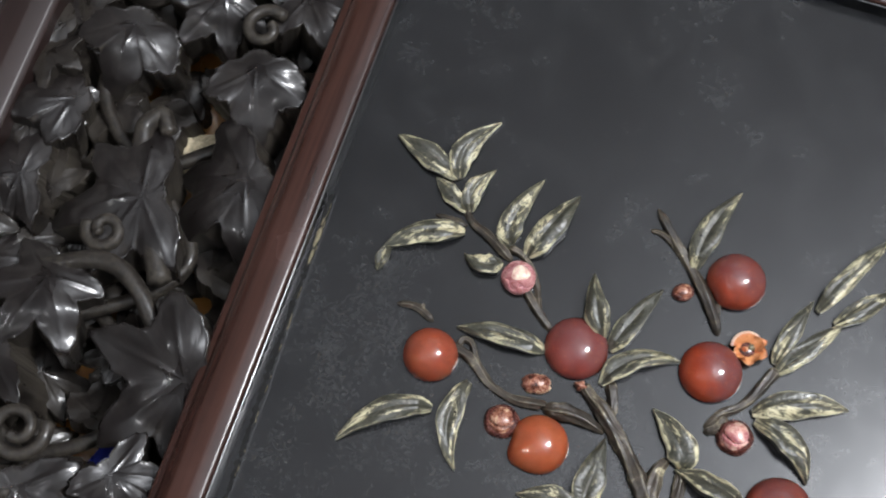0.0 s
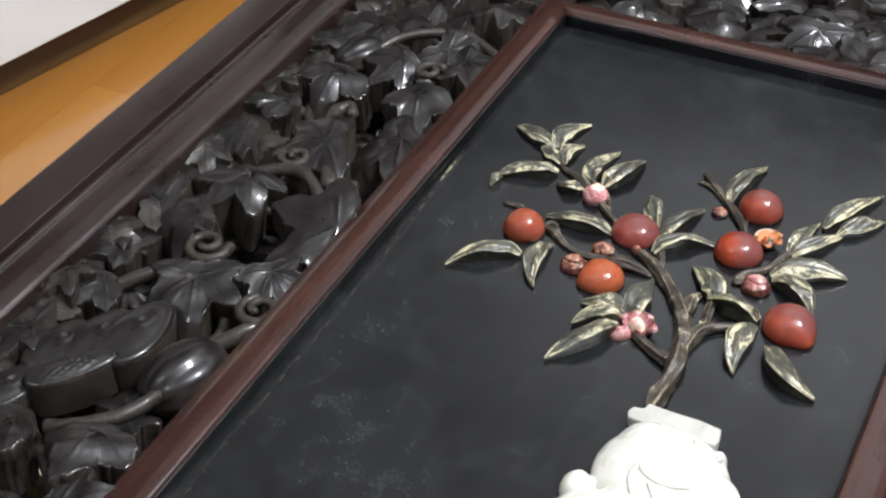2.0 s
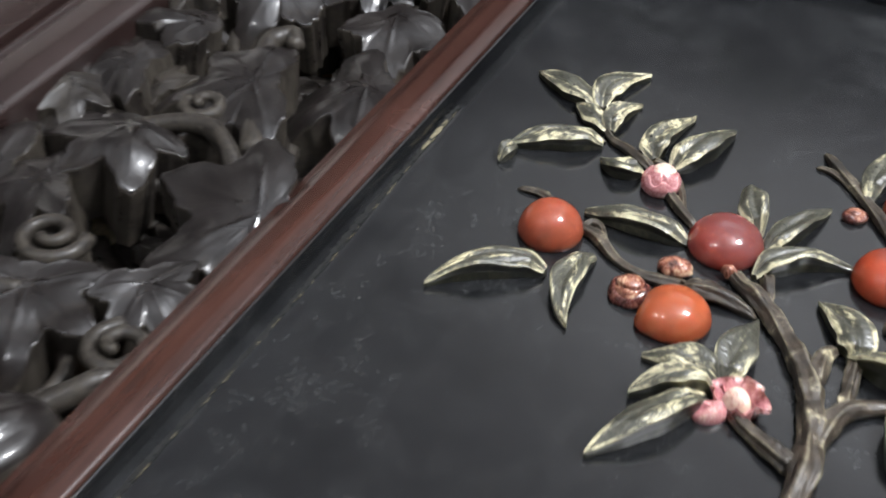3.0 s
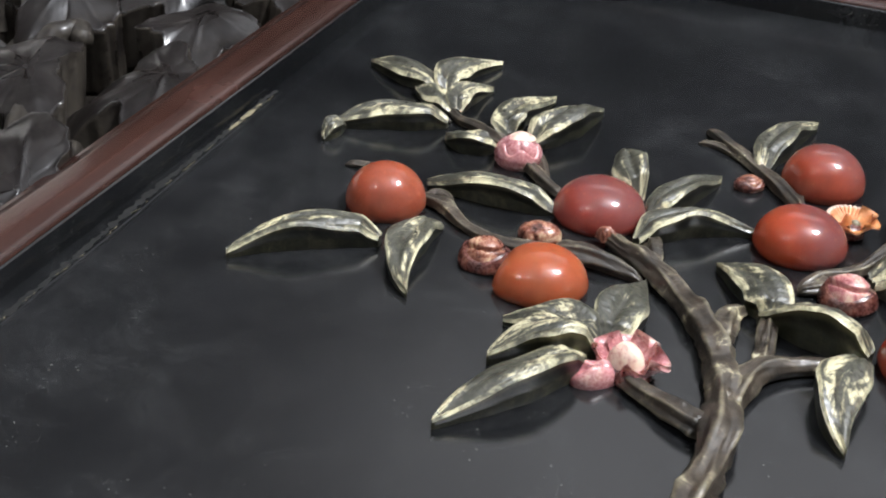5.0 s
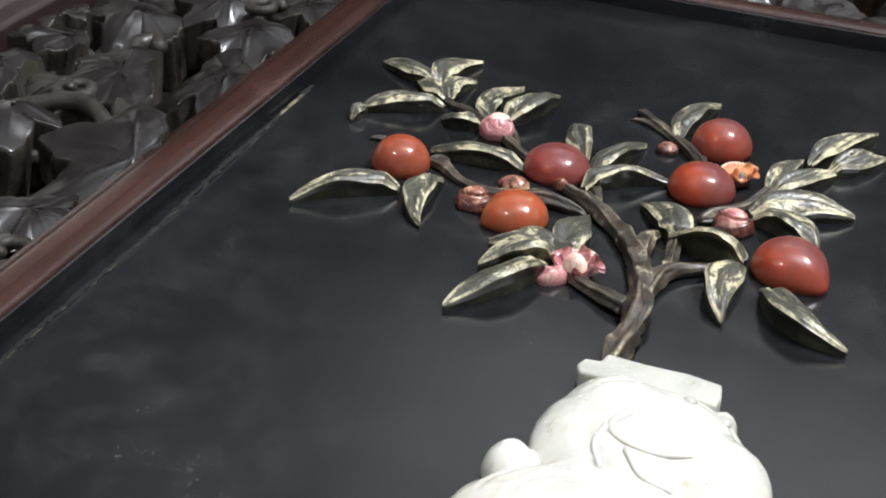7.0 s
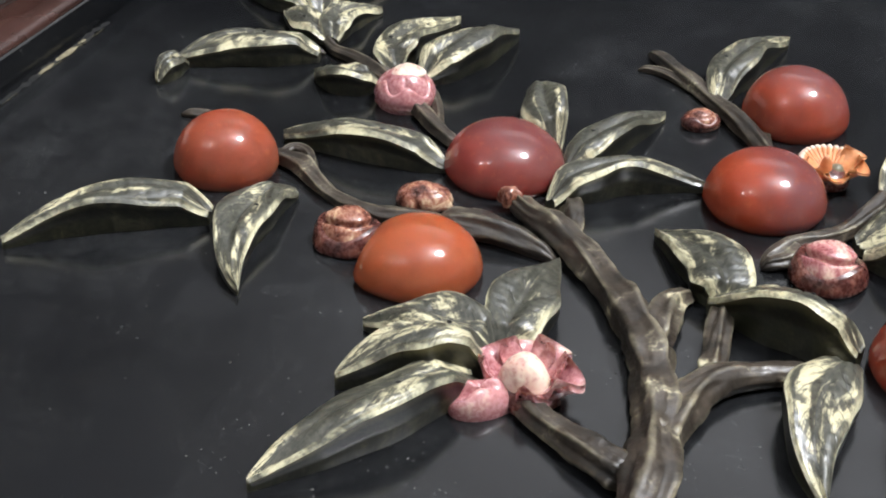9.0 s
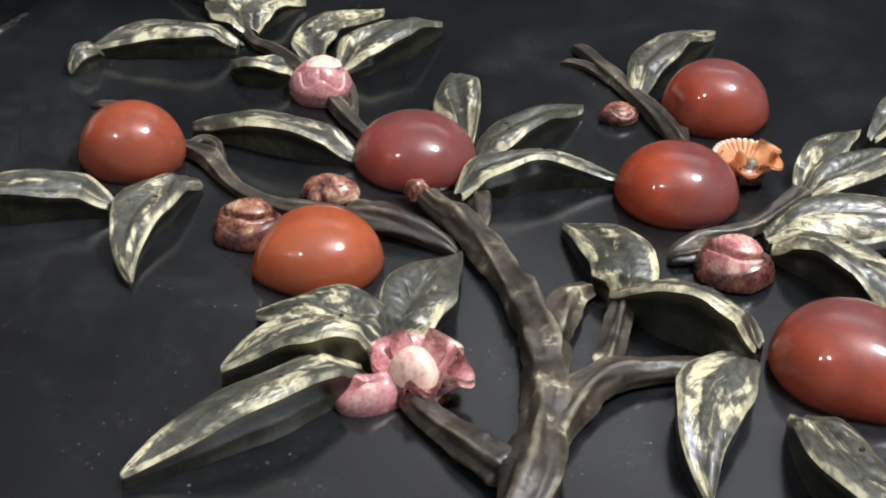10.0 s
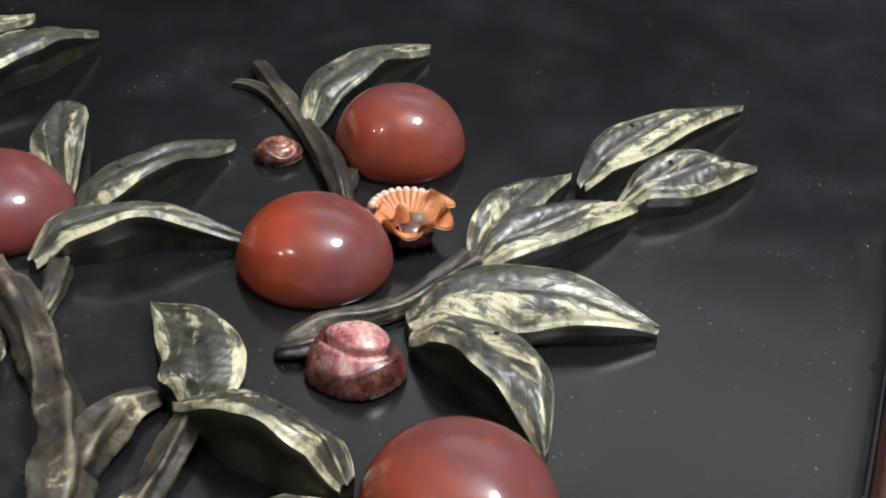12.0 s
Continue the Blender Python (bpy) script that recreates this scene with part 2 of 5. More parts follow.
def carnelian(name, edge, heart, split=(1, 1, 0), at=0.5):
    """Polished red agate: warm translucent red with a cloudier purple-brown zone. A split that points up paints
    transmitted light as a brighter foot.
    """
    m, n, l, b = material(name, 0.10, coat=0.06, sss=0.75, sss_scale=0.014, ior=1.52)
    v = coords(n, l)
    cloud = noise_tex(n, l, v, 55, 3, 0.5, 0.3)
    dot = n.new("ShaderNodeVectorMath")
    dot.operation = "DOT_PRODUCT"
    l.new(v, dot.inputs[0])
    dot.inputs[1].default_value = tuple(a * 22 for a in split)
    s = n.new("ShaderNodeMath")
    s.operation = "MULTIPLY_ADD"
    l.new(cloud, s.inputs[0])
    s.inputs[1].default_value = 0.55
    l.new(dot.outputs["Value"], s.inputs[2])
    z = ramp(n, l, s.outputs[0], [(at - 0.12, grey(0)), (at + 0.14, grey(1))])
    col = mix(n, l, z, edge, heart)
    spots = noise_tex(n, l, v, 420, 3, 0.6)
    col = mix(n, l, ramp(n, l, spots, [(0.58, grey(0)), (0.8, grey(0.25))]), col, (0.55, 0.16, 0.06))
    haze = noise_tex(n, l, v, 95, 5, 0.65, 0.6)
    col = mix(n, l, ramp(n, l, haze, [(0.42, grey(0)), (0.66, grey(0.5))]), col, tuple(c * 0.62 for c in edge))
    l.new(col, b.inputs["Base Color"])
    b.inputs["Subsurface Radius"].default_value = (1.0, 0.30, 0.16)
    return m


def white_jade(name="white_jade", tone=1.0):
    m, n, l, b = material(name, 0.22, coat=0.3, sss=0.5, sss_scale=0.008)
    v = coords(n, l)
    cloud = noise_tex(n, l, v, 34, 3, 0.5, 0.4)
    fine = noise_tex(n, l, v, 300, 3, 0.6)
    col = ramp(n, l, cloud, [(0.30, (0.58, 0.585, 0.52)), (0.55, (0.70, 0.69, 0.62)), (0.74, (0.64, 0.61, 0.51))])
    stain = mix(n, l, 1.0, ramp(n, l, noise_tex(n, l, v, 90, 4, 0.6, 1.0), [(0.62, grey(0)), (0.72, grey(0.7))]), ramp(n, l, fine, [(0.4, grey(0.3)), (0.6, grey(1))]), "MULTIPLY")
    col = mix(n, l, stain, col, (0.42, 0.34, 0.20))
    col = mix(n, l, 1.0, col, grey(tone), "MULTIPLY")
    l.new(col, b.inputs["Base Color"])
    b.inputs["Subsurface Radius"].default_value = (0.8, 0.9, 0.7)
    l.new(ramp(n, l, fine, [(0.3, grey(0.14)), (0.7, grey(0.3))]), b.inputs["Roughness"])
    return m


def plank_wood():
    m, n, l, b = material("varnished_wood", 0.28, coat=0.9)
    v = coords(n, l, (1, 1, 1), "Object")
    grain = noise_tex(n, l, coords(n, l, (40, 2.2, 1)), 1.6, 6, 0.6, 0.5)
    info = n.new("ShaderNodeObjectInfo")
    tone = ramp(n, l, info.outputs["Random"], [(0.0, (0.23, 0.094, 0.014)), (0.5, (0.26, 0.112, 0.019)), (1.0, (0.30, 0.138, 0.028))])
    col = mix(n, l, ramp(n, l, grain, [(0.35, grey(0.45)), (0.65, grey(0.0))]), tone, (0.30, 0.13, 0.03))
    l.new(col, b.inputs["Base Color"])
    bump(n, l, b, grain, 0.06, 0.0005)
    return m


def plaster(name, colour, rough=0.8):
    m, n, l, b = material(name, rough)
    v = coords(n, l)
    big = noise_tex(n, l, v, 3, 4)
    fine = noise_tex(n, l, v, 160, 3)
    l.new(mix(n, l, big, tuple(c * 0.93 for c in colour), tuple(min(1, c * 1.05) for c in colour)), b.inputs["Base Color"])
    bump(n, l, b, fine, 0.1, 0.001)
    return m


LACQUER = lacquer()
CRACK = crack_fill("open_crack", (0.004, 0.004, 0.004))
CHIP = crack_fill("bare_chipped_ground", (0.25, 0.215, 0.135))
PAD_CREAM = crack_fill("cream_foam", (0.72, 0.62, 0.42))
PAD_BLUE = crack_fill("blue_cloth", (0.03, 0.05, 0.42))
MOULDING = rosewood("red_rosewood", (0.016, 0.0070, 0.0056), (0.057, 0.0245, 0.018), 0.21, 1)
MOULDING_X = rosewood("red_rosewood_cross", (0.016, 0.0070, 0.0056), (0.057, 0.0245, 0.018), 0.21, 0)
BOARD = rosewood("dark_rosewood", (0.0110, 0.0060, 0.0053), (0.024, 0.0130, 0.0112), 0.31, 1)
BOARD_X = rosewood("dark_rosewood_cross", (0.0110, 0.0060, 0.0053), (0.024, 0.0130, 0.0112), 0.31, 0)
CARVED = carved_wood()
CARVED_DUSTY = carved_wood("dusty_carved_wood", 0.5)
LEAF = leaf_stone()
LEAF_SIDE = leaf_stone(True)
STEM = mottled("brown_grey_stone", [(0.36, (0.014, 0.0115, 0.009)), (0.48, (0.034, 0.026, 0.019)), (0.57, (0.062, 0.048, 0.035)), (0.62, (0.15, 0.13, 0.09)), (0.67, (0.50, 0.45, 0.30))], 75, 0.42, 0.04, 900, 0.35, (0.46, 0.41, 0.27))
PINK = mottled("pink_stone", [(0.34, (0.22, 0.070, 0.075)), (0.44, (0.40, 0.16, 0.165)), (0.53, (0.50, 0.24, 0.24)), (0.60, (0.66, 0.45, 0.39)), (0.68, (0.80, 0.68, 0.56))], 70, 0.25, 0.2, worn=(0.74, 0.56, 0.48))
CREAM = mottled("cream_stone", [(0.36, (0.52, 0.25, 0.21)), (0.47, (0.72, 0.52, 0.42)), (0.58, (0.82, 0.72, 0.58))], 170, 0.3, 0.2)
RUSSET = mottled("russet_stone", [(0.38, (0.050, 0.019, 0.014)), (0.47, (0.20, 0.070, 0.046)), (0.55, (0.36, 0.17, 0.11)), (0.63, (0.62, 0.46, 0.30))], 200, 0.25)
PALE_PINK = mottled("pale_pink_stone", [(0.36, (0.20, 0.045, 0.05)), (0.46, (0.44, 0.17, 0.17)), (0.55, (0.62, 0.40, 0.33)), (0.66, (0.76, 0.62, 0.47))], 110, 0.25, 0.2)
MAROON = mottled("maroon_stone", [(0.36, (0.028, 0.010, 0.009)), (0.5, (0.085, 0.025, 0.020)), (0.62, (0.19, 0.075, 0.055))], 230, 0.25)
CORAL = mottled("orange_coral", [(0.3, (0.42, 0.13, 0.045)), (0.6, (0.68, 0.30, 0.13)), (0.8, (0.82, 0.55, 0.34))], 200, 0.35, 0.25, worn=(0.82, 0.60, 0.40))
JADE = white_jade(tone=0.90)
JADE_RIM = white_jade("grey_white_jade", 0.66)
PLANK = plank_wood()
WHITE = plaster("white_paint", (0.66, 0.645, 0.615))
CEILING = plaster("ceiling_paint", (0.80, 0.82, 0.86))
DARKWALL = plaster("dark_wall_paint", (0.009, 0.0095, 0.0115), 0.7)
GREYWALL = plaster("grey_wall_paint", (0.30, 0.29, 0.28))
SKIRT = rosewood("brown_skirting", (0.060, 0.030, 0.006), (0.095, 0.048, 0.011), 0.45, 1)

# ------------------------------------------------------------ mesh helpers


def mesh_object(name, verts, faces, mat, parent=None, label="", smooth=True, uvs=None):
    me = bpy.data.meshes.new(name)
    me.from_pydata([tuple(v) for v in verts], [], faces)
    me.validate()
    me.materials.append(mat)
    if smooth:
        me.polygons.foreach_set("use_smooth", [True] * len(me.polygons))
    if uvs is not None:
        layer = me.uv_layers.new(name="UVMap")
        for loop in me.loops:
            layer.data[loop.index].uv = uvs[loop.vertex_index]
    ob = new(name, me)
    if parent:
        ob.parent = parent
    if label:
        ob["label"] = label
    return ob


def part(name, bm, mat, parent, label="", smooth=False):
    me = bpy.data.meshes.new(name)
    bm.normal_update()
    bm.to_mesh(me)
    bm.free()
    me.materials.append(mat)
    if smooth:
        me.polygons.foreach_set("use_smooth", [True] * len(me.polygons))
    ob = new(name, me)
    ob.parent = parent
    if label:
        ob["label"] = label
    return ob


def box(bm, lo, hi, bevel=0.0, segments=2):
    made = bmesh.ops.create_cube(bm, size=1)["verts"]
    for v in made:
        v.co = Vector([(l + h) / 2 + c * (h - l) for l, h, c in zip(lo, hi, v.co)])
    if bevel:
        edges = list({e for v in made for e in v.link_edges})
        bmesh.ops.bevel(bm, geom=edges, offset=bevel, segments=segments, profile=0.6, affect="EDGES")
    return bm


def spline(points, steps):
    """Catmull-Rom through points of any dimension."""
    p = np.array(points, float)
    p = np.vstack([2 * p[0] - p[1], p, 2 * p[-1] - p[-2]])
    out = []
    for k in range(1, len(p) - 2):
        for s in np.linspace(0, 1, steps, endpoint=False):
            a, b, c, d = p[k - 1:k + 3]
            out.append(0.5 * (2 * b + (c - a) * s + (2 * a - 5 * b + 4 * c - d) * s * s + (3 * b - a - 3 * c + d) * s ** 3))
    out.append(p[-2])
    return np.array(out)


def tube(name, points, mat, parent, steps=7, around=12, lumps=0.0, label="", seed=0, flat=1.0):
    """A tapering stem: points are (x, y, z, radius)."""
    path = spline(points, steps)
    rng = np.random.RandomState(seed + 11)
    verts, faces = [], []
    phase = rng.rand(4) * 6
    count = len(path)
    for i, (x, y, z, r) in enumerate(path):
        a, b = path[max(i - 1, 0), :3], path[min(i + 1, count - 1), :3]
        d = (b - a) / (np.linalg.norm(b - a) + 1e-9)
        side = np.cross(d, (0, 0, 1.0))
        side = side / (np.linalg.norm(side) + 1e-9)
        up = np.cross(side, d)
        for k in range(around):
            t = 2 * math.pi * k / around
            bulge = 1 + lumps * (math.sin(3 * t + i * 0.6 + phase[0]) * 0.5 + math.sin(2 * t - i * 1.1 + phase[1]) * 0.5)
            if lumps > 0.065:
                bulge += lumps * 1.9 * noise.noise(Vector((x * 230 + math.cos(t) * 1.3, y * 230 + math.sin(t) * 1.3, seed * 3.1))) + lumps * 1.2 * noise.noise(Vector((x * 520 + math.cos(t) * 2.6, y * 520, math.sin(t) * 2.6 + seed)))
            q = np.array((x, y, z)) + r * bulge * (math.cos(t) * side + flat * math.sin(t) * up)
            verts.append(q)
    for i in range(count - 1):
        for k in range(around):
            a, b = i * around + k, i * around + (k + 1) % around
            faces.append((a, b, b + around, a + around))
    for end, ring in ((0, 0), (count - 1, count - 1)):
        d = path[end, :3] - path[end + (1 if end == 0 else -1), :3]
        d = d / (np.linalg.norm(d) + 1e-9)
        tip = len(verts)
        verts.append(path[end, :3] + d * path[end, 3] * 0.5)
        for k in range(around):
            a, b = ring * around + k, ring * around + (k + 1) % around
            faces.append((b, a, tip) if end == 0 else (a, b, tip))
    return mesh_object(name, verts, faces, mat, parent, label)


def dome(name, centre, radii, mat, parent, shape=None, rings=18, around=40, under=0.93, label=""):
    """A polished cabochon on the board; its origin is its foot. shape(angle, t) scales the radius."""
    verts, faces = [], []
    levels = [(under, 0.0)] + [(math.cos(a) ** 0.84, math.sin(a) ** 0.94) for a in np.linspace(0.12, math.pi / 2 - 1e-6, rings)]
    for c, s in levels[:-1]:
        for k in range(around):
            t = 2 * math.pi * k / around
            f = shape(t, s) if shape else 1.0
            verts.append((radii[0] * c * f * math.cos(t), radii[1] * c * f * math.sin(t), radii[2] * s))
    top = len(verts)
    verts.append((0, 0, radii[2]))
    for i in range(len(levels) - 2):
        for k in range(around):
            a, b = i * around + k, i * around + (k + 1) % around
            faces.append((a, b, b + around, a + around))
    last = (len(levels) - 2) * around
    for k in range(around):
        faces.append((last + k, last + (k + 1) % around, top))
    ob = mesh_object(name, verts, faces, mat, parent, label)
    ob.location = centre
    return ob


# ------------------------------------------------------------ room

FLOOR_Z = -0.075


def slab(name, lo, hi, mat, label, category):
    bm = box(bmesh.new(), lo, hi, 0)
    ob = part(name, bm, mat, None)
    return tagged(ob, label, category, kind="structure")


slab("ceiling", (-3.2, -3.6, 2.55), (3.4, 3.75, 2.65), CEILING, "plain pale grey ceiling", "ceiling")
slab("wall_north", (-3.2, 3.6, -0.6), (3.4, 3.75, 2.55), DARKWALL, "dark painted wall", "wall")
slab("wall_south", (-3.2, -3.6, -0.6), (3.4, -3.45, 2.55), GREYWALL, "plain grey wall", "wall")
slab("wall_east", (3.25, -3.45, -0.6), (3.4, 3.6, 2.55), GREYWALL, "plain grey wall", "wall")
slab("wall_west", (-3.2, -3.45, -0.6), (-3.05, 3.6, 2.55), DARKWALL, "dark painted wall", "wall")

# unseen neutral floor added so light bounced to the ceiling stays grey
slab("floor", (-3.2, -3.6, -0.7), (3.4, 3.75, -0.6), GREYWALL, "unseen grey floor added to keep bounced light neutral", "floor")

# ------------------------------------------------------------ the panel

X0, X1, Y0, Y1 = 0.0, 0.352, -0.80, 0.0      # sight edge of the black board
G, MW = 0.004, 0.031                        # gap and width of the inner moulding
A = G + MW                                  # carving begins
CW = 0.163                                  # width of the carved border
RAIL = 0.081                                # width of the outer rail

panel = tagged(new("hanging_panel"), "rosewood panel with carved border and black lacquer field", "panel")


def black_board():
    bm = bmesh.new()
    box(bm, (X0 - G - 0.004, Y0 - G - 0.004, -0.02), (X1 + G + 0.004, Y1 + G + 0.004, 0.0), 0)
    return part("lacquer_board", bm, LACQUER, panel, "black lacquered board, scuffed and dusty")


black_board()


def profile_bar(name, start, end, profile, mat, label="", mitre=1.0):
    """A mitred moulding: profile points are (outward, height); start and end are the sight corners, outward lies to the left of the way."""
    s, e = Vector(start), Vector(end)
    d = (e - s).normalized()
    out = Vector((-d.y, d.x, 0))
    n = len(profile)
    verts = []
    cuts = 40
    for i in range(cuts + 1):
        u = i / cuts
        for k, (o, h) in enumerate(profile):
            a = s - d * o * mitre
            b = e + d * o * mitre
            q = a.lerp(b, u) + out * o
            wob = 0.0001 * math.sin(i * 2.3 + k) if 0 < i < cuts else 0
            verts.append((q.x + out.x * wob, q.y + out.y * wob, h))
    faces = []
    for i in range(cuts):
        for k in range(n):
            a, b = i * n + k, i * n + (k + 1) % n
            faces.append((a, a + n, b + n, b))
    faces.append(tuple(range(n)))
    faces.append(tuple(reversed(range(cuts * n, cuts * n + n))))
    return mesh_object(name, verts, faces, mat, panel, label)


def rounded(points, r=0.0012, n=3):
    out = []
    m = len(points)
    for k in range(m):
        p, a, b = (Vector(points[j]) for j in (k, k - 1, (k + 1) % m))
        da, db = (a - p), (b - p)
        ra, rb = min(r, da.length * 0.4), min(r, db.length * 0.4)
        u, v = p + da.normalized() * ra, p + db.normalized() * rb
        for i in range(n + 1):
            t = i / n
            out.append(tuple(u * (1 - t) ** 2 + p * 2 * t * (1 - t) + v * t * t))
    return out


INNER = rounded([(0.0042, -0.018), (0.0042, 0.0112), (0.0060, 0.0128), (0.013, 0.0135), (0.024, 0.0115), (0.0295, 0.0088), (0.0303, 0.0068), (0.0350, 0.0060), (0.0350, -0.022)])
FILLET = rounded([(0.0024, -0.01), (0.0030, 0.0104), (0.0041, 0.0108), (0.0041, -0.01)], 0.0003)
o0 = A + CW
OUTER = rounded([(o0, -0.040), (o0, 0.0035), (o0 + 0.003, 0.0062), (o0 + 0.014, 0.0085), (o0 + 0.028, 0.0078), (o0 + 0.0315, 0.0050), (o0 + 0.0335, 0.0026), (o0 + 0.0355, 0.0056), (o0 + 0.0385, 0.0062),
                 (o0 + 0.0400, 0.0030), (o0 + 0.0412, 0.0030), (o0 + 0.0422, 0.0100), (o0 + RAIL - 0.003, 0.0108), (o0 + RAIL, 0.008), (o0 + RAIL, -0.045), (o0 + RAIL - 0.02, -0.048)], 0.0009)
corners = [(X0, Y0, 0), (X0, Y1, 0), (X1, Y1, 0), (X1, Y0, 0)]
for k in range(4):
    a, b = corners[k], corners[(k + 1) % 4]
    upright = k in (0, 2)
    profile_bar("lacquer_fillet", a, b, FILLET, LACQUER, "narrow black lacquered inner edge")
    profile_bar("inner_moulding", a, b, INNER, MOULDING if upright else MOULDING_X, "rounded reddish rosewood moulding")
    profile_bar("outer_rail", a, b, OUTER, BOARD if upright else BOARD_X, "dark rosewood rail with grooved edge")



def joint(y):
    """Where the board's joint runs beside the moulding."""
    return float(np.interp(y, (-0.66, -0.40, -0.35, -0.28, -0.215), (0.0032, 0.0038, 0.0032, 0.0012, -0.0006)))


def crack(y0, y1, width, seed):
    """A jagged gap that wanders along the joint of the board."""
    r = np.random.RandomState(seed)
    n = int((y1 - y0) / 0.0014)
    ys = np.linspace(y0, y1, n)
    walk_x = np.cumsum(r.uniform(-0.0003, 0.0003, n)) * 0.5
    xs = np.array([joint(y) for y in ys]) + walk_x - np.linspace(0, walk_x[-1], n) + r.uniform(-0.0004, 0.0004, n)
    w = width * (0.2 + 1.1 * r.rand(n))
    verts = [(a - q, b, 0.00015) for a, b, q in zip(xs, ys, w)] + [(a + q, b, 0.00015) for a, b, q in zip(xs, ys, w)]
    faces = [(k, k + n, k + n + 1, k + 1) for k in range(n - 1)]
    return mesh_object("crack", verts, faces, CRACK, panel, "dark hairline crack in the lacquer", False)


def flake(x, y, ln, seed):
    """A short pale flaked stretch of lacquer beside the crack."""
    r = random.Random(seed)
    bm = bmesh.new()
    n = 6
    left = [bm.verts.new((x + r.uniform(-0.0002, 0.0002), y + ln * i / n, 0.0001)) for i in range(n + 1)]
    right = [bm.verts.new((v.co.x + r.uniform(0.0003, 0.0009) * math.sin(math.pi * (i + 0.4) / (n + 0.8)), v.co.y, 0.0004)) for i, v in enumerate(left)]
    for i in range(n):
        bm.faces.new((left[i], right[i], right[i + 1], left[i + 1]))
    return part("flake", bm, CHIP, panel, "pale flaked edge of the crack")




def edge_strip(y0, y1, width, height, seed):
    """The lifted, uneven lip of lacquer along a crack."""
    r = np.random.RandomState(seed)
    n = int((y1 - y0) / 0.003)
    ys = np.linspace(y0, y1, n)
    wob = np.convolve(r.uniform(-1, 1, n + 4), np.ones(5) / 5, "valid") * 0.0006
    verts = []
    for y, q in zip(ys, wob):
        up = height * (0.7 + 300 * abs(q))
        x = joint(y) + 0.0014 + q
        verts += [(x, y, 0.0), (x + width * 0.2, y, up), (x + width * 0.6, y, up * 0.8), (x + width, y, 0.0)]
    faces = [(4 * i + k, 4 * i + k + 1, 4 * i + k + 5, 4 * i + k + 4) for i in range(n - 1) for k in range(3)]
    return mesh_object("crack_lip", verts, faces, LACQUER, panel, "lifted lip of black lacquer along the crack")


crack(-0.66, -0.205, 0.0015, 3)
edge_strip(-0.66, -0.205, 0.0014, 0.00016, 6)
chance = random.Random(5)
for k in range(58):
    y = chance.uniform(-0.64, -0.21)
    flake(joint(y) + 0.0010 + chance.uniform(-0.0003, 0.0003), y, chance.uniform(0.002, 0.006), k)


def chip(x, y, w, h, seed):
    r = np.random.RandomState(seed)
    bm = bmesh.new()
    ring = [bm.verts.new((x + w * math.cos(a) * r.uniform(0.6, 1.1), y + h * math.sin(a) * r.uniform(0.7, 1.1), 0.0003)) for a in np.linspace(0, 2 * math.pi, 15)[:-1]]
    top = bm.verts.new((x, y, 0.0009))
    for a, b in zip(ring, ring[1:] + ring[:1]):
        bm.faces.new((a, b, top))
    part("chip", bm, CHIP, panel, "chipped spot of bare straw-coloured ground")


for k, (y, w, h) in enumerate(((-0.232, 0.0017, 0.0062), (-0.244, 0.0012, 0.0048), (-0.222, 0.0008, 0.0022))):
    chip(joint(y) + 0.0003, y, w, h, k)
    chip(joint(y) + 0.0001, y - 0.002, w * 0.5, h * 0.45, k + 10)

# ------------------------------------------------------------ carved border

border = new("carved_border")
border.parent = panel
border["label"] = "openwork carving of vines, lobed leaves, melons and a butterfly"


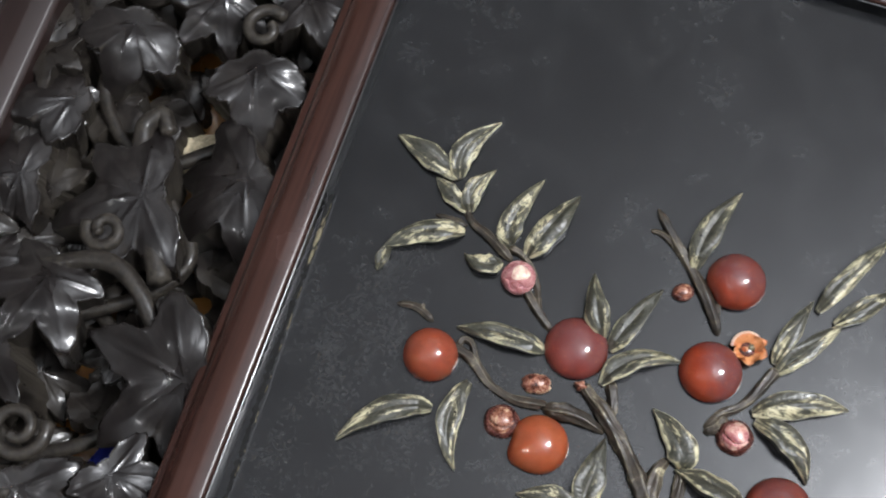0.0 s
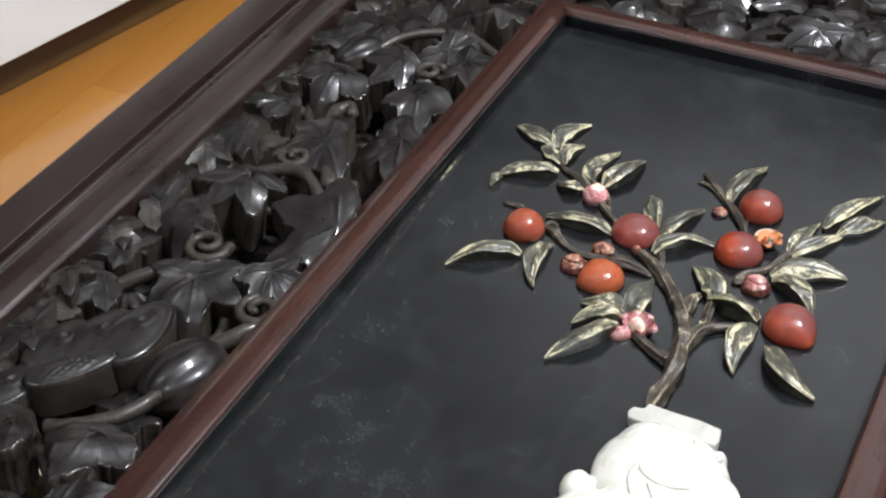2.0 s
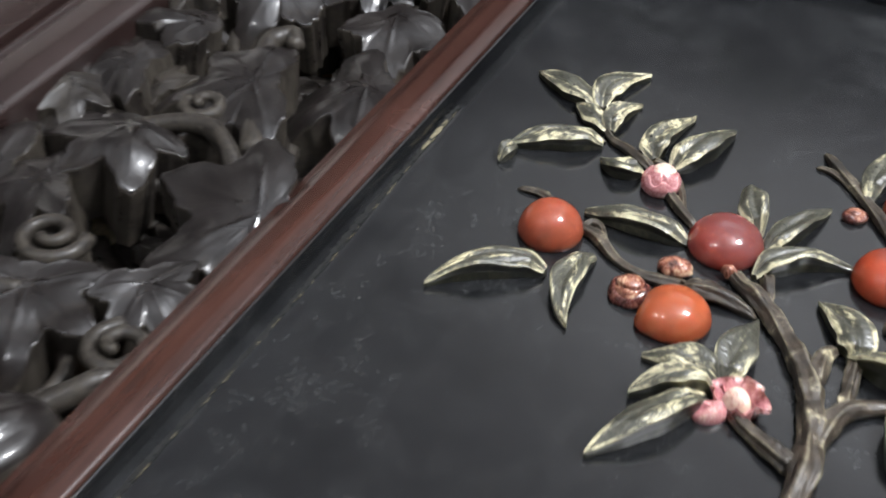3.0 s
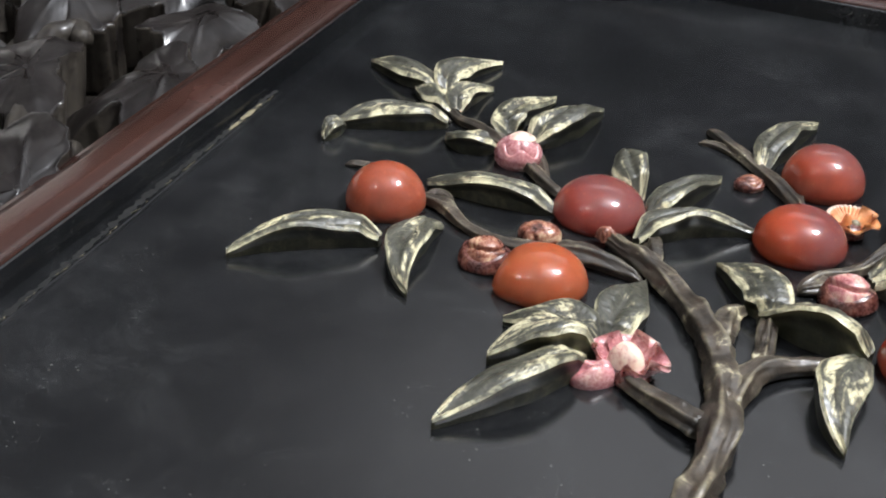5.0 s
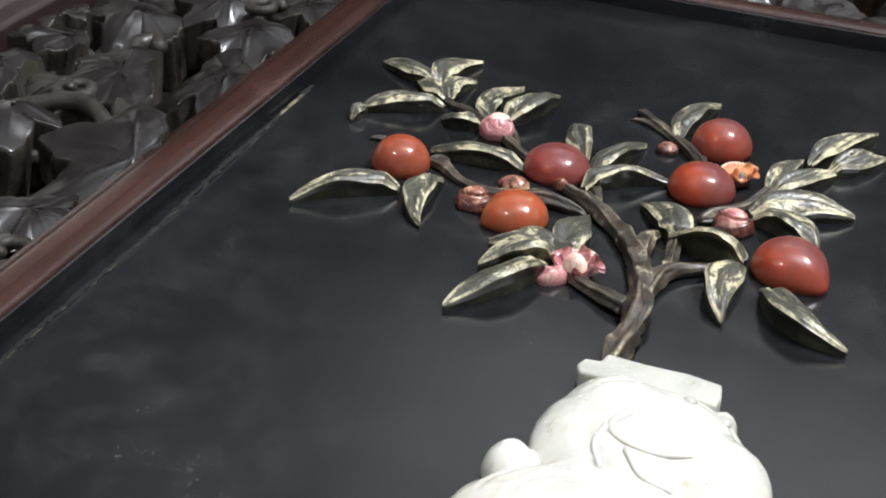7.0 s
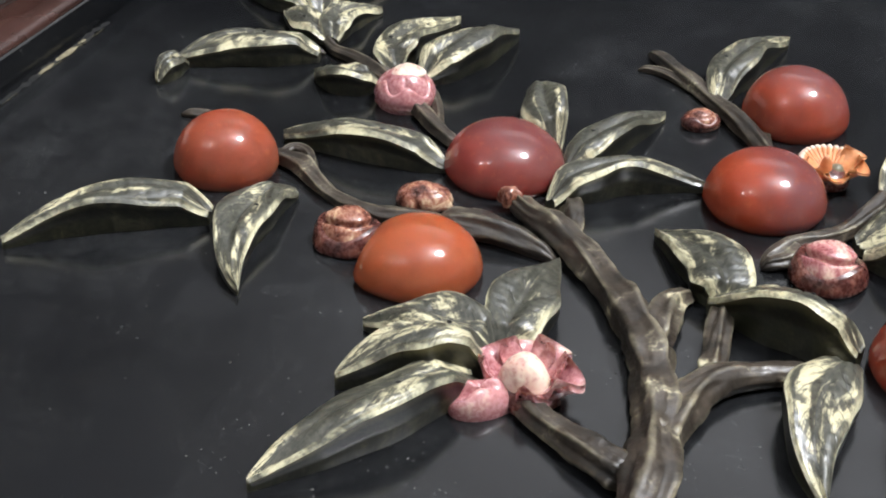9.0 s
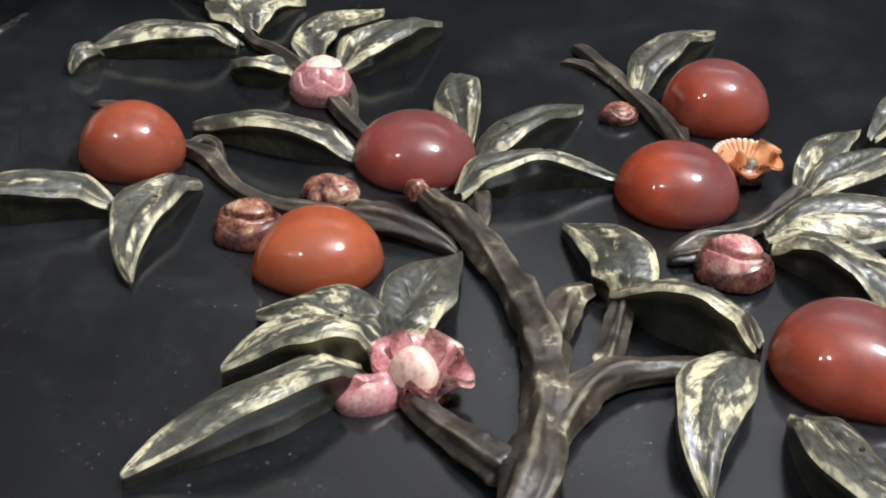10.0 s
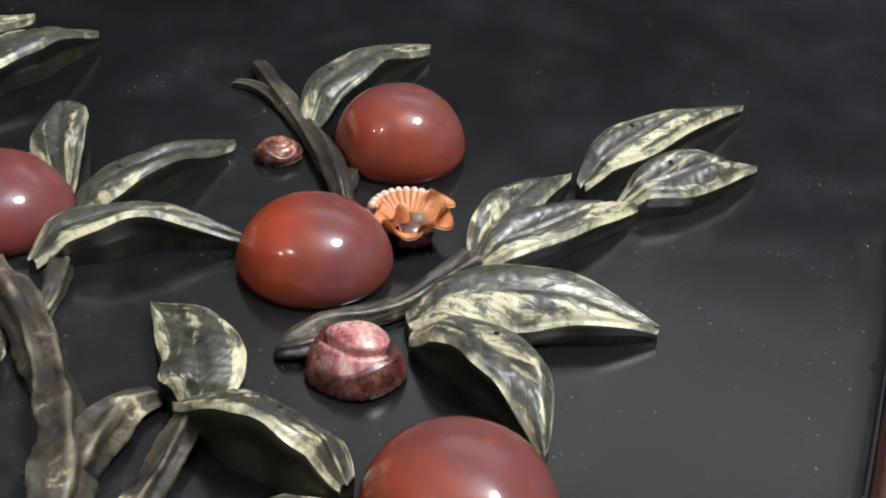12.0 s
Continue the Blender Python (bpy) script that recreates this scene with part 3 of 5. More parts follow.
def vine_leaf(centre, size, turn, depth=0.040, seed=0, tilt=0.0, z=0.001, droop=0.010, mat=None):
    """A pointed, lobed leaf: nearly flat top with fine ribs, crisp edge, deep upright sawn sides."""
    rng = np.random.RandomState(seed + 100)
    around = 140
    lobes = int(rng.choice([3, 5, 5]))
    wide = 1.05 if lobes == 3 else 1.85
    at = np.linspace(-wide, wide, lobes) + rng.uniform(-0.10, 0.10, lobes)
    length = (1.12 - 0.15 * np.abs(np.linspace(-1.6, 1.6, lobes)) ** 1.4) * rng.uniform(0.88, 1.08, lobes)
    half = (0.32 if lobes == 3 else 0.25) * rng.uniform(0.88, 1.12, lobes)
    dip = rng.uniform(0.05, 0.42, lobes)
    ph = rng.rand(5) * 6
    ang = np.linspace(-math.pi, math.pi, around, endpoint=False)
    gap = (ang[:, None] - at[None, :] + math.pi) % (2 * math.pi) - math.pi
    steps = np.linspace(0.05, 1.25, 80)
    u = steps[None, None, :] * np.cos(gap)[:, :, None] / length[None, :, None]
    off = np.abs(steps[None, None, :] * np.sin(gap)[:, :, None])
    shape = np.sin(math.pi * np.clip(u, 0, 1) ** 0.80) ** 0.85 * half[None, :, None]
    inside = (u > 0) & (u < 1) & (off < shape)
    reach = np.where(inside, steps[None, None, :], 0).max(axis=2)
    near = np.abs(gap).argmin(axis=1)
    radius = np.maximum(reach.max(axis=1), 0.26)
    radius = (np.roll(radius, 1) + 2 * radius + np.roll(radius, -1)) / 4
    radius *= 1 + 0.028 * np.sin(23 * ang + ph[3]) + 0.02 * np.sin(41 * ang + ph[4])
    verts, faces = [], []
    fractions = (0.0, 0.14, 0.28, 0.42, 0.56, 0.70, 0.82, 0.92, 0.965, 0.99, 1.0)
    rolled = {0.92: -0.004, 0.965: -0.012, 0.99: -0.004, 1.0: 0.022}
    rings = len(fractions) - 1
    for f in fractions:
        for k in range(around):
            t, j = ang[k], near[k]
            r = radius[k] * f
            d = gap[k, j]
            w = r * math.sin(max(-1.5, min(1.5, d)))
            px, py = r * math.cos(t), r * math.sin(t)
            h = -droop / size * 0.3 * r * r - dip[j] * r ** 3 + 0.12 * r * math.sin(t + ph[0])
            h += 0.050 * math.sin(3.4 * px + 2.2 * py + ph[2]) + 0.035 * math.sin(5.1 * py - 3.0 * px + ph[1]) + 0.022 * math.sin(11 * px + 7 * py + ph[3]) * min(1.0, 2 * r)
            h -= 0.15 * (math.sqrt(w * w + 0.012) - 0.1095) * min(1.0, 2.0 * r)
            h += 0.012 * math.exp(-(w / 0.020) ** 2) * min(1.0, 5 * r) * max(0.0, 1.0 - r)
            h -= 0.006 * math.exp(-((abs(w) - 0.05) / 0.018) ** 2) * min(1.0, 5 * r) * max(0.0, 1.0 - r)
            h -= 0.007 * max(0.0, math.cos(30 * (r * math.cos(d) - 0.8 * abs(w)))) ** 6 * min(1.0, 9 * abs(w)) * min(1.0, 3 * r) * (1.0 if f < 0.9 else 0.0)
            verts.append((px, py, h - rolled.get(f, 0.0)))
    top = len(verts)
    for k in range(around):
        verts.append(verts[rings * around + k])
    for k in range(around):
        x, y, h = verts[rings * around + k]
        verts.append((x * 0.985, y * 0.985, min(-depth / size, h - 0.2)))
    for i in range(rings):
        for k in range(around):
            a, b = i * around + k, i * around + (k + 1) % around
            faces.append((a, a + around, b + around, b))
    for k in range(around):
        a, b = top + k, top + (k + 1) % around
        faces.append((a, a + around, b + around, b))
    ob = mesh_object("carved_leaf", [(x * size, y * size, h * size) for x, y, h in verts], faces, mat or CARVED, border)
    ob.matrix_local = pose(centre[0], centre[1], z, tilt * math.cos(seed), tilt * math.sin(seed), math.degrees(turn))
    return ob


def melon(centre, size, turn, seed=0):
    around, rings = 64, 14
    verts, faces = [], []
    for i in range(rings + 1):
        a = math.pi * i / rings
        for k in range(around):
            t = 2 * math.pi * k / around
            r = math.sin(a) * (1 + 0.13 * abs(math.sin(4.5 * t)) ** 0.6)
            verts.append((-1.35 * math.cos(a) * size, r * math.cos(t) * size * 0.95, r * math.sin(t) * size * 0.8))
    for i in range(rings):
        for k in range(around):
            a, b = i * around + k, i * around + (k + 1) % around
            faces.append((a, b, b + around, a + around))
    ob = mesh_object("carved_melon", verts, faces, CARVED, border, "ribbed carved melon")
    ob.matrix_local = pose(centre[0], centre[1], -0.012, 0, 0, math.degrees(turn))


def tendril(centre, radius, turns, start, thick=0.0042, z=-0.004, seed=0, wind=1):
    pts = []
    count = int(10 * turns)
    for i in range(count + 1):
        u = i / count
        a = start + wind * u * turns * 2 * math.pi
        r = radius * (1 - 0.72 * u)
        pts.append((centre[0] + r * math.cos(a), centre[1] + r * math.sin(a), z + 0.004 * u, thick * (1.0 - 0.25 * u)))
    tube("tendril", pts, CARVED, border, 4, 10)


def vine(points, r0, r1, seed=0):
    n = len(points)
    tube("vine", [(x, y, z, r0 + (r1 - r0) * k / (n - 1)) for k, (x, y, z) in enumerate(points)], CARVED, border, 8, 12, 0.06, seed=seed)


def wing(centre, length, width, turn, z, name="wing", spot=0.25, ribs=0, label="spotted carved wing"):
    """A thick oval wing with a raised rim, a drilled eye spot and sawn sides."""
    rings, around = 14, 56
    verts, faces = [], []
    for i in range(rings + 1):
        f = i / rings
        for k in range(around):
            t = 2 * math.pi * k / around
            x, y = f * math.cos(t), f * math.sin(t) * (1 - 0.22 * math.cos(t))
            h = -0.0045 * f ** 3 + 0.0012 * math.exp(-((f - 0.9) / 0.06) ** 2)
            if spot:
                q = math.hypot((x - spot) * length, y * width) / 0.0045
                h += 0.0009 * math.exp(-((q - 1) / 0.35) ** 2) - 0.0012 * math.exp(-(q / 0.5) ** 2)
            if ribs:
                h += 0.0008 * math.sin(ribs * x) * math.cos(ribs * 0.7 * y) * (1 - f * f)
            verts.append((x * length, y * width, h))
    for shrink, drop in ((0.995, 0.002), (0.93, 0.028)):
        for k in range(around):
            x, y, h = verts[rings * around + k]
            verts.append((x * shrink, y * shrink, h - drop))
    for i in range(rings + 2):
        for k in range(around):
            a, b = i * around + k, i * around + (k + 1) % around
            faces.append((a, a + around, b + around, b))
    ob = mesh_object(name, verts, faces, CARVED, border, label)
    ob.matrix_local = pose(centre[0], centre[1], z, 0, 0, math.degrees(turn))
    return ob


# leaves that can be told apart along the left border
PADS = ((-0.162, -0.371, 80), (-0.074, -0.394, 160), (-0.164, -0.320, 200), (-0.133, -0.573, 60), (-0.097, -0.188, 20))
LEAVES = (
    (-0.070, -0.146, 0.047, -1.35), (-0.052, -0.213, 0.056, -2.20), (-0.151, -0.140, 0.048, -1.60), (-0.040, -0.334, 0.062, -2.30),
    (-0.137, -0.303, 0.046, -1.85), (-0.168, -0.196, 0.042, -2.80), (-0.104, -0.242, 0.056, -2.75), (-0.152, -0.354, 0.044, -2.50),
    (-0.107, -0.420, 0.050, -1.10), (-0.104, -0.109, 0.040, -2.10), (-0.166, -0.450, 0.036, -2.00), (-0.071, -0.578, 0.048, -1.50),
    (-0.134, -0.586, 0.046, -2.20), (-0.083, -0.070, 0.044, -0.14), (-0.057, -0.092, 0.040, 0.00), (-0.091, -0.012, 0.046, 2.78),
    (-0.062, 0.006, 0.042, -0.44), (-0.150, -0.066, 0.044, -2.60), (-0.122, -0.036, 0.042, 2.73), (-0.060, -0.640, 0.048, -0.30),
    (-0.150, -0.650, 0.048, -2.20), (-0.060, -0.395, 0.036, -0.60),
)
EDGE_ROW = tuple((-0.182 - 0.004 * math.sin(2.1 * k), 0.01 - 0.052 * k, 0.040 + 0.004 * math.sin(1.3 * k), 2.6 + 1.1 * math.sin(2.7 * k)) for k in range(13))
for k, (x, y, size, turn) in enumerate(LEAVES + EDGE_ROW):
    vine_leaf((x, y), size, turn, seed=k, tilt=9, z=0.004 * math.sin(2.4 * k) - (0.008 if k >= len(LEAVES) else 0.0))
melon((-0.153, -0.100), 0.019, 1.07)
melon((-0.062, -0.502), 0.025, 1.30)
wing((-0.160, -0.562), 0.034, 0.016, 1.16, -0.004, spot=0.1)
wing((-0.153, -0.518), 0.030, 0.021, 1.58, -0.003)
wing((-0.131, -0.500), 0.032, 0.022, 1.58, -0.001)
wing((-0.112, -0.486), 0.036, 0.021, 1.47, 0.001)
wing((-0.128, -0.536), 0.033, 0.012, 0.87, 0.003, "butterfly_body", 0, 24, "ribbed body of a carved butterfly")
vine([(-0.153, -0.300, -0.010), (-0.113, -0.284, -0.001), (-0.088, -0.292, 0.000), (-0.062, -0.318, -0.006)], 0.0058, 0.0050, 1)
vine([(-0.104, -0.200, 0.001), (-0.112, -0.191, 0.001), (-0.119, -0.203, 0.0), (-0.109, -0.226, -0.003), (-0.096, -0.252, -0.006), (-0.078, -0.284, -0.008)], 0.0050, 0.0075, 6)
vine([(-0.160, -0.446, -0.012), (-0.135, -0.426, -0.004), (-0.110, -0.423, -0.004)], 0.006, 0.004, 2)
vine([(-0.114, -0.580, -0.010), (-0.092, -0.574, -0.004), (-0.072, -0.556, -0.003), (-0.063, -0.532, -0.004), (-0.068, -0.514, -0.010)], 0.0058, 0.0050, 3)
vine_leaf((-0.0852, -0.5407), 0.034, 1.1, seed=77, tilt=6, z=-0.016)
vine([(-0.064, -0.474, -0.014), (-0.047, -0.455, -0.006), (-0.036, -0.430, -0.008)], 0.0065, 0.006, 4)
vine([(-0.144, -0.102, -0.008), (-0.124, -0.068, -0.002), (-0.081, -0.043, -0.004), (-0.035, -0.058, -0.01)], 0.005, 0.004, 5)
tendril((-0.120, -0.388), 0.017, 1.4, 0.5, wind=-1)
tendril((-0.046, -0.432), 0.016, 1.4, 2.2)
tendril((-0.073, -0.122), 0.014, 1.0, 1.0, 0.004, z=0.004)
tendril((-0.118, -0.266), 0.012, 1.2, 3.0)

# the rest of the border, where the pieces run on: leaves, fruit and stems in a loose double row
rng = random.Random(4)


def row_of_carving(x0, y0, x1, y1, across, seed, skip=None, lanes=3, down=0.0, thin=0.07):
    length = math.hypot(x1 - x0, y1 - y0)
    dx, dy = (x1 - x0) / length, (y1 - y0) / length
    n = int(length / 0.046)
    for i in range(n):
        for j in range(lanes):
            s = (i + 0.5 + rng.uniform(-0.25, 0.25)) * length / n
            o = (j + 0.5 + rng.uniform(-0.15, 0.15)) * across / lanes
            x, y = x0 + dx * s - dy * o, y0 + dy * s + dx * o
            low = skip and skip(x, y)
            if low and (rng.random() < thin or any(math.hypot(x - px, y - py) < 0.024 for px, py, _ in PADS)):
                continue
            kind = rng.random()
            if kind < 0.80 or low:
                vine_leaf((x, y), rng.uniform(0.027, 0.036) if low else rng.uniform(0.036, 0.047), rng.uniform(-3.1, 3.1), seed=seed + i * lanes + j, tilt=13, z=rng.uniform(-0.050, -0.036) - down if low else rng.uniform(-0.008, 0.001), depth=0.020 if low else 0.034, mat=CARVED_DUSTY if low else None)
            elif kind < 0.91:
                melon((x, y), rng.uniform(0.015, 0.019), rng.uniform(-3, 3))
            else:
                tendril((x, y), 0.015, 1.3, rng.uniform(0, 6), wind=rng.choice((-1, 1)))
    if lanes > 1:
        pts = [(x0 + dx * s - dy * (across * (0.5 + 0.28 * math.sin(s * 34 + seed))), y0 + dy * s + dx * (across * (0.5 + 0.28 * math.sin(s * 34 + seed))), -0.024 - down) for s in np.arange(0, length, 0.03)]
        vine(pts, 0.0045, 0.0045, seed)


row_of_carving(-A, -0.62, -A, 0.03, CW, 200, lambda x, y: True, 4, thin=0.25)
row_of_carving(-A, -0.84, -A, -0.62, CW, 300, lanes=4)
row_of_carving(-A - 0.141, -0.66, -A - 0.141, 0.06, 0.030, 900, lambda x, y: True, 1, -0.032, thin=0.0)
row_of_carving(-A - 0.143, -0.635, -A - 0.143, 0.085, 0.030, 970, lambda x, y: True, 1, -0.037, thin=0.0)
row_of_carving(-A - 0.110, -0.64, -A - 0.110, 0.06, 0.030, 950, lambda x, y: True, 1, -0.022, thin=0.0)
row_of_carving(-A, -0.80, -A, 0.15, CW, 800, lambda x, y: True, 4, 0.014, thin=0.0)
row_of_carving(-A - 0.13, A, X1 + A + 0.13, A, CW, 400, lanes=4)
row_of_carving(X1 + A, 0.04, X1 + A, -0.84, CW, 500, lanes=4)
row_of_carving(X1 + A + 0.13, Y0 - A, -A - 0.13, Y0 - A, CW, 600, lanes=4)

# ------------------------------------------------------------ fruiting branch inlay

branch_thing = tagged(new("fruiting_branch"), "raised inlay of stone leaves, red agate fruit and flowers on lacquer", "inlay")


def stone_leaf(base, mid, tip, wl, wr, h=0.006, lift=0.0, edge=0.0, seed=0, tip_h=0.45, cup=0.20):
    """A thick carved leaf: base, middle and tip of its midrib, half-widths to the left and right of it, height over the board."""
    b, m, t = (np.array(p, float) for p in (base, mid, tip))
    ctrl = 2 * m - (b + t) / 2
    rng = np.random.RandomState(seed + 40)
    ph = rng.rand(4) * 6
    nu = 60
    vs = np.array([-1, -0.94, -0.82, -0.6, -0.36, -0.14, 0, 0.14, 0.36, 0.6, 0.82, 0.94, 1])
    verts, uvs, faces = [], [], []
    org = np.array((m[0], m[1], 0.0))
    nv = len(vs)
    for i in range(nu + 1):
        u = i / nu
        p = (1 - u) ** 2 * b + 2 * u * (1 - u) * ctrl + u * u * t
        d = 2 * (1 - u) * (ctrl - b) + 2 * u * (t - ctrl)
        d = d / (np.linalg.norm(d) + 1e-9)
        side = np.array((-d[1], d[0]))
        fat = (math.sin(math.pi * min(1, u * 0.97 + 0.03) ** 0.85) ** 0.8) * (1 - 0.25 * u) * 1.24 + 0.02
        wave = 1 + 0.05 * math.sin(11 * u + ph[0])
        hz = h * min(1.0, 0.45 + 4.0 * u) * (0.72 + 0.28 * math.sin(math.pi * u ** 0.9)) * (1 - (1 - tip_h) * max(0, (u - 0.6) / 0.4) ** 1.6) + lift * u
        twist = edge + 0.22 * math.sin(2.6 * u + ph[3])
        for v in vs:
            w = (wl if v > 0 else wr) * fat * wave * (1 + 0.05 * math.sin(17 * u + ph[1] + v))
            q = p + side * w * v
            z = hz * (1 - cup * abs(v) ** 2.2)
            z += twist * v * hz * 0.8 * math.sin(math.pi * min(1, u * 1.05))
            z -= 0.0019 * math.exp(-(v / 0.20) ** 2) * math.sin(math.pi * min(1.0, 0.1 + u))
            z += 0.0005 * math.exp(-((abs(v) - 0.88) / 0.10) ** 2)
            z -= 0.0007 * max(0.0, math.cos((u - 0.26 * abs(v)) * 2 * math.pi / 0.17)) ** 10 * min(1.0, 3.5 * abs(v) * (1 - abs(v)))
            z += 0.0006 * math.sin(7 * u + 3 * v + ph[2])
            if abs(v) == 1:
                z -= 0.0012
            verts.append((q[0], q[1], max(z, 0.0012)))
            uvs.append((u, v))
    top = len(verts)
    rim = [i * nv for i in range(nu + 1)] + [nu * nv + k for k in range(1, nv)] + [i * nv + nv - 1 for i in range(nu - 1, -1, -1)] + [k for k in range(nv - 2, 0, -1)]
    cx = np.mean([verts[r] for r in rim], axis=0)
    for shrink, zf in ((0.97, 0.45), (0.84, 0.0)):
        for r in rim:
            x, y, z = verts[r]
            u, v = uvs[r]
            p = (1 - u) ** 2 * b + 2 * u * (1 - u) * ctrl + u * u * t
            verts.append((p[0] + (x - p[0]) * shrink, p[1] + (y - p[1]) * shrink, z * zf))
            uvs.append((u, 0.45 if v > 0 else -0.45))
    for i in range(nu):
        for k in range(nv - 1):
            a = i * nv + k
            faces.append((a, a + nv, a + nv + 1, a + 1))
    n = len(rim)
    for k in range(n):
        a, c = rim[k], rim[(k + 1) % n]
        d0, d1 = top + k, top + (k + 1) % n
        faces.append((a, c, d1, d0))
        faces.append((d0, d1, d1 + n, d0 + n))
    ob = mesh_object("leaf", [np.array(v) - org for v in verts], faces, LEAF, branch_thing, uvs=uvs)
    ob.data.materials.append(LEAF_SIDE)
    ob.data.polygons.foreach_set("material_index", [0] * (nu * (nv - 1)) + [1] * (len(ob.data.polygons) - nu * (nv - 1)))
    ob.location = org
    if seed % 2 == 0:
        x, y, z = np.array(verts[int(nu * 0.38) * nv + 8]) - org
        dome("pin_hole", (x, y, z - 0.0001), (0.0007, 0.0006, 0.0003), CRACK, ob, None, 4, 12, 1.0, "small dark pin hole")
    return ob


stone_leaf((0.0642, -0.1733), (0.0438, -0.1655), (0.0236, -0.1593), 0.0062, 0.0062, 0.0079, seed=0)
stone_leaf((0.0666, -0.1732), (0.0644, -0.1561), (0.0781, -0.1334), 0.0065, 0.0060, 0.0085, seed=1)
stone_leaf((0.0764, -0.1907), (0.0637, -0.1838), (0.0531, -0.1767), 0.0043, 0.0043, 0.0073, seed=2)
stone_leaf((0.0784, -0.1907), (0.0766, -0.1780), (0.0843, -0.1617), 0.0052, 0.0047, 0.0085, seed=3)
stone_leaf((0.0791, -0.2027), (0.0564, -0.2118), (0.0377, -0.2267), 0.0065, 0.0056, 0.0107, seed=4, edge=0.15)
stone_leaf((0.0413, -0.2244), (0.0396, -0.2345), (0.0393, -0.2398), 0.003, 0.003, 0.0075, seed=60)
stone_leaf((0.1044, -0.2129), (0.0948, -0.2184), (0.0829, -0.2153), 0.0052, 0.0052, 0.0085, seed=5)
stone_leaf((0.1067, -0.2026), (0.1034, -0.1875), (0.1126, -0.1588), 0.0065, 0.0060, 0.0097, seed=6)
stone_leaf((0.1170, -0.2057), (0.1250, -0.1852), (0.1351, -0.1620), 0.0065, 0.0073, 0.0121, seed=7, edge=-0.1)
stone_leaf((0.1438, -0.2540), (0.1166, -0.2538), (0.0925, -0.2571), 0.0059, 0.0051, 0.0107, seed=8, edge=0.15)
stone_leaf((0.0942, -0.3049), (0.0698, -0.3150), (0.0500, -0.3384), 0.0062, 0.0062, 0.0121, seed=9, edge=0.1)
stone_leaf((0.1091, -0.2841), (0.1053, -0.3103), (0.1169, -0.3333), 0.0061, 0.0057, 0.0091, seed=10)
stone_leaf((0.1719, -0.2389), (0.1627, -0.2240), (0.1564, -0.2037), 0.0057, 0.0057, 0.0175, seed=11)
stone_leaf((0.1770, -0.2432), (0.1843, -0.2230), (0.1955, -0.1993), 0.0053, 0.0057, 0.0097, seed=12)
stone_leaf((0.1779, -0.2628), (0.1922, -0.2442), (0.2168, -0.2368), 0.0059, 0.0055, 0.0105, seed=13, edge=-0.3)
stone_leaf((0.2081, -0.1834), (0.2105, -0.1585), (0.2220, -0.1307), 0.0061, 0.0065, 0.0109, seed=14)
stone_leaf((0.2652, -0.2213), (0.2692, -0.2019), (0.2765, -0.1798), 0.0046, 0.0046, 0.0085, seed=15)
stone_leaf((0.2803, -0.1851), (0.2930, -0.1592), (0.3100, -0.1293), 0.0053, 0.0042, 0.0109, seed=16)
stone_leaf((0.2669, -0.2258), (0.2811, -0.2073), (0.2966, -0.1854), 0.0049, 0.0049, 0.0091, seed=17, edge=0.1)
stone_leaf((0.2908, -0.1891), (0.3049, -0.1754), (0.3186, -0.1589), 0.0049, 0.0046, 0.0103, seed=18, edge=0.1)
stone_leaf((0.2606, -0.2517), (0.2844, -0.2397), (0.3102, -0.2338), 0.0065, 0.0068, 0.0114, seed=19, edge=0.1)
stone_leaf((0.2633, -0.2552), (0.2854, -0.2628), (0.2984, -0.2801), 0.0065, 0.0065, 0.0121, seed=20)
stone_leaf((0.2334, -0.2936), (0.2268, -0.2813), (0.2088, -0.2663), 0.0065, 0.0082, 0.0103, seed=21)
stone_leaf((0.2682, -0.3020), (0.2501, -0.2974), (0.2293, -0.2948), 0.0066, 0.0062, 0.0150, seed=22, edge=0.6)
stone_leaf((0.2677, -0.3065), (0.2618, -0.3317), (0.2684, -0.3566), 0.0073, 0.0069, 0.0109, seed=23)
stone_leaf((0.2806, -0.3230), (0.2986, -0.3455), (0.3223, -0.3581), 0.0068, 0.0068, 0.0121, seed=24, edge=-0.1)
stone_leaf((0.1880, -0.3330), (0.1877, -0.3150), (0.1891, -0.2900), 0.0073, 0.0077, 0.0103, seed=25)
stone_leaf((0.1861, -0.3332), (0.1705, -0.3316), (0.1523, -0.3344), 0.0070, 0.0066, 0.0103, seed=26)
stone_leaf((0.1870, -0.3385), (0.1699, -0.3453), (0.1555, -0.3582), 0.0062, 0.0055, 0.0150, seed=27, edge=0.2)
stone_leaf((0.1847, -0.3446), (0.1678, -0.3706), (0.1527, -0.3968), 0.0066, 0.0070, 0.0121, seed=28, edge=0.1)


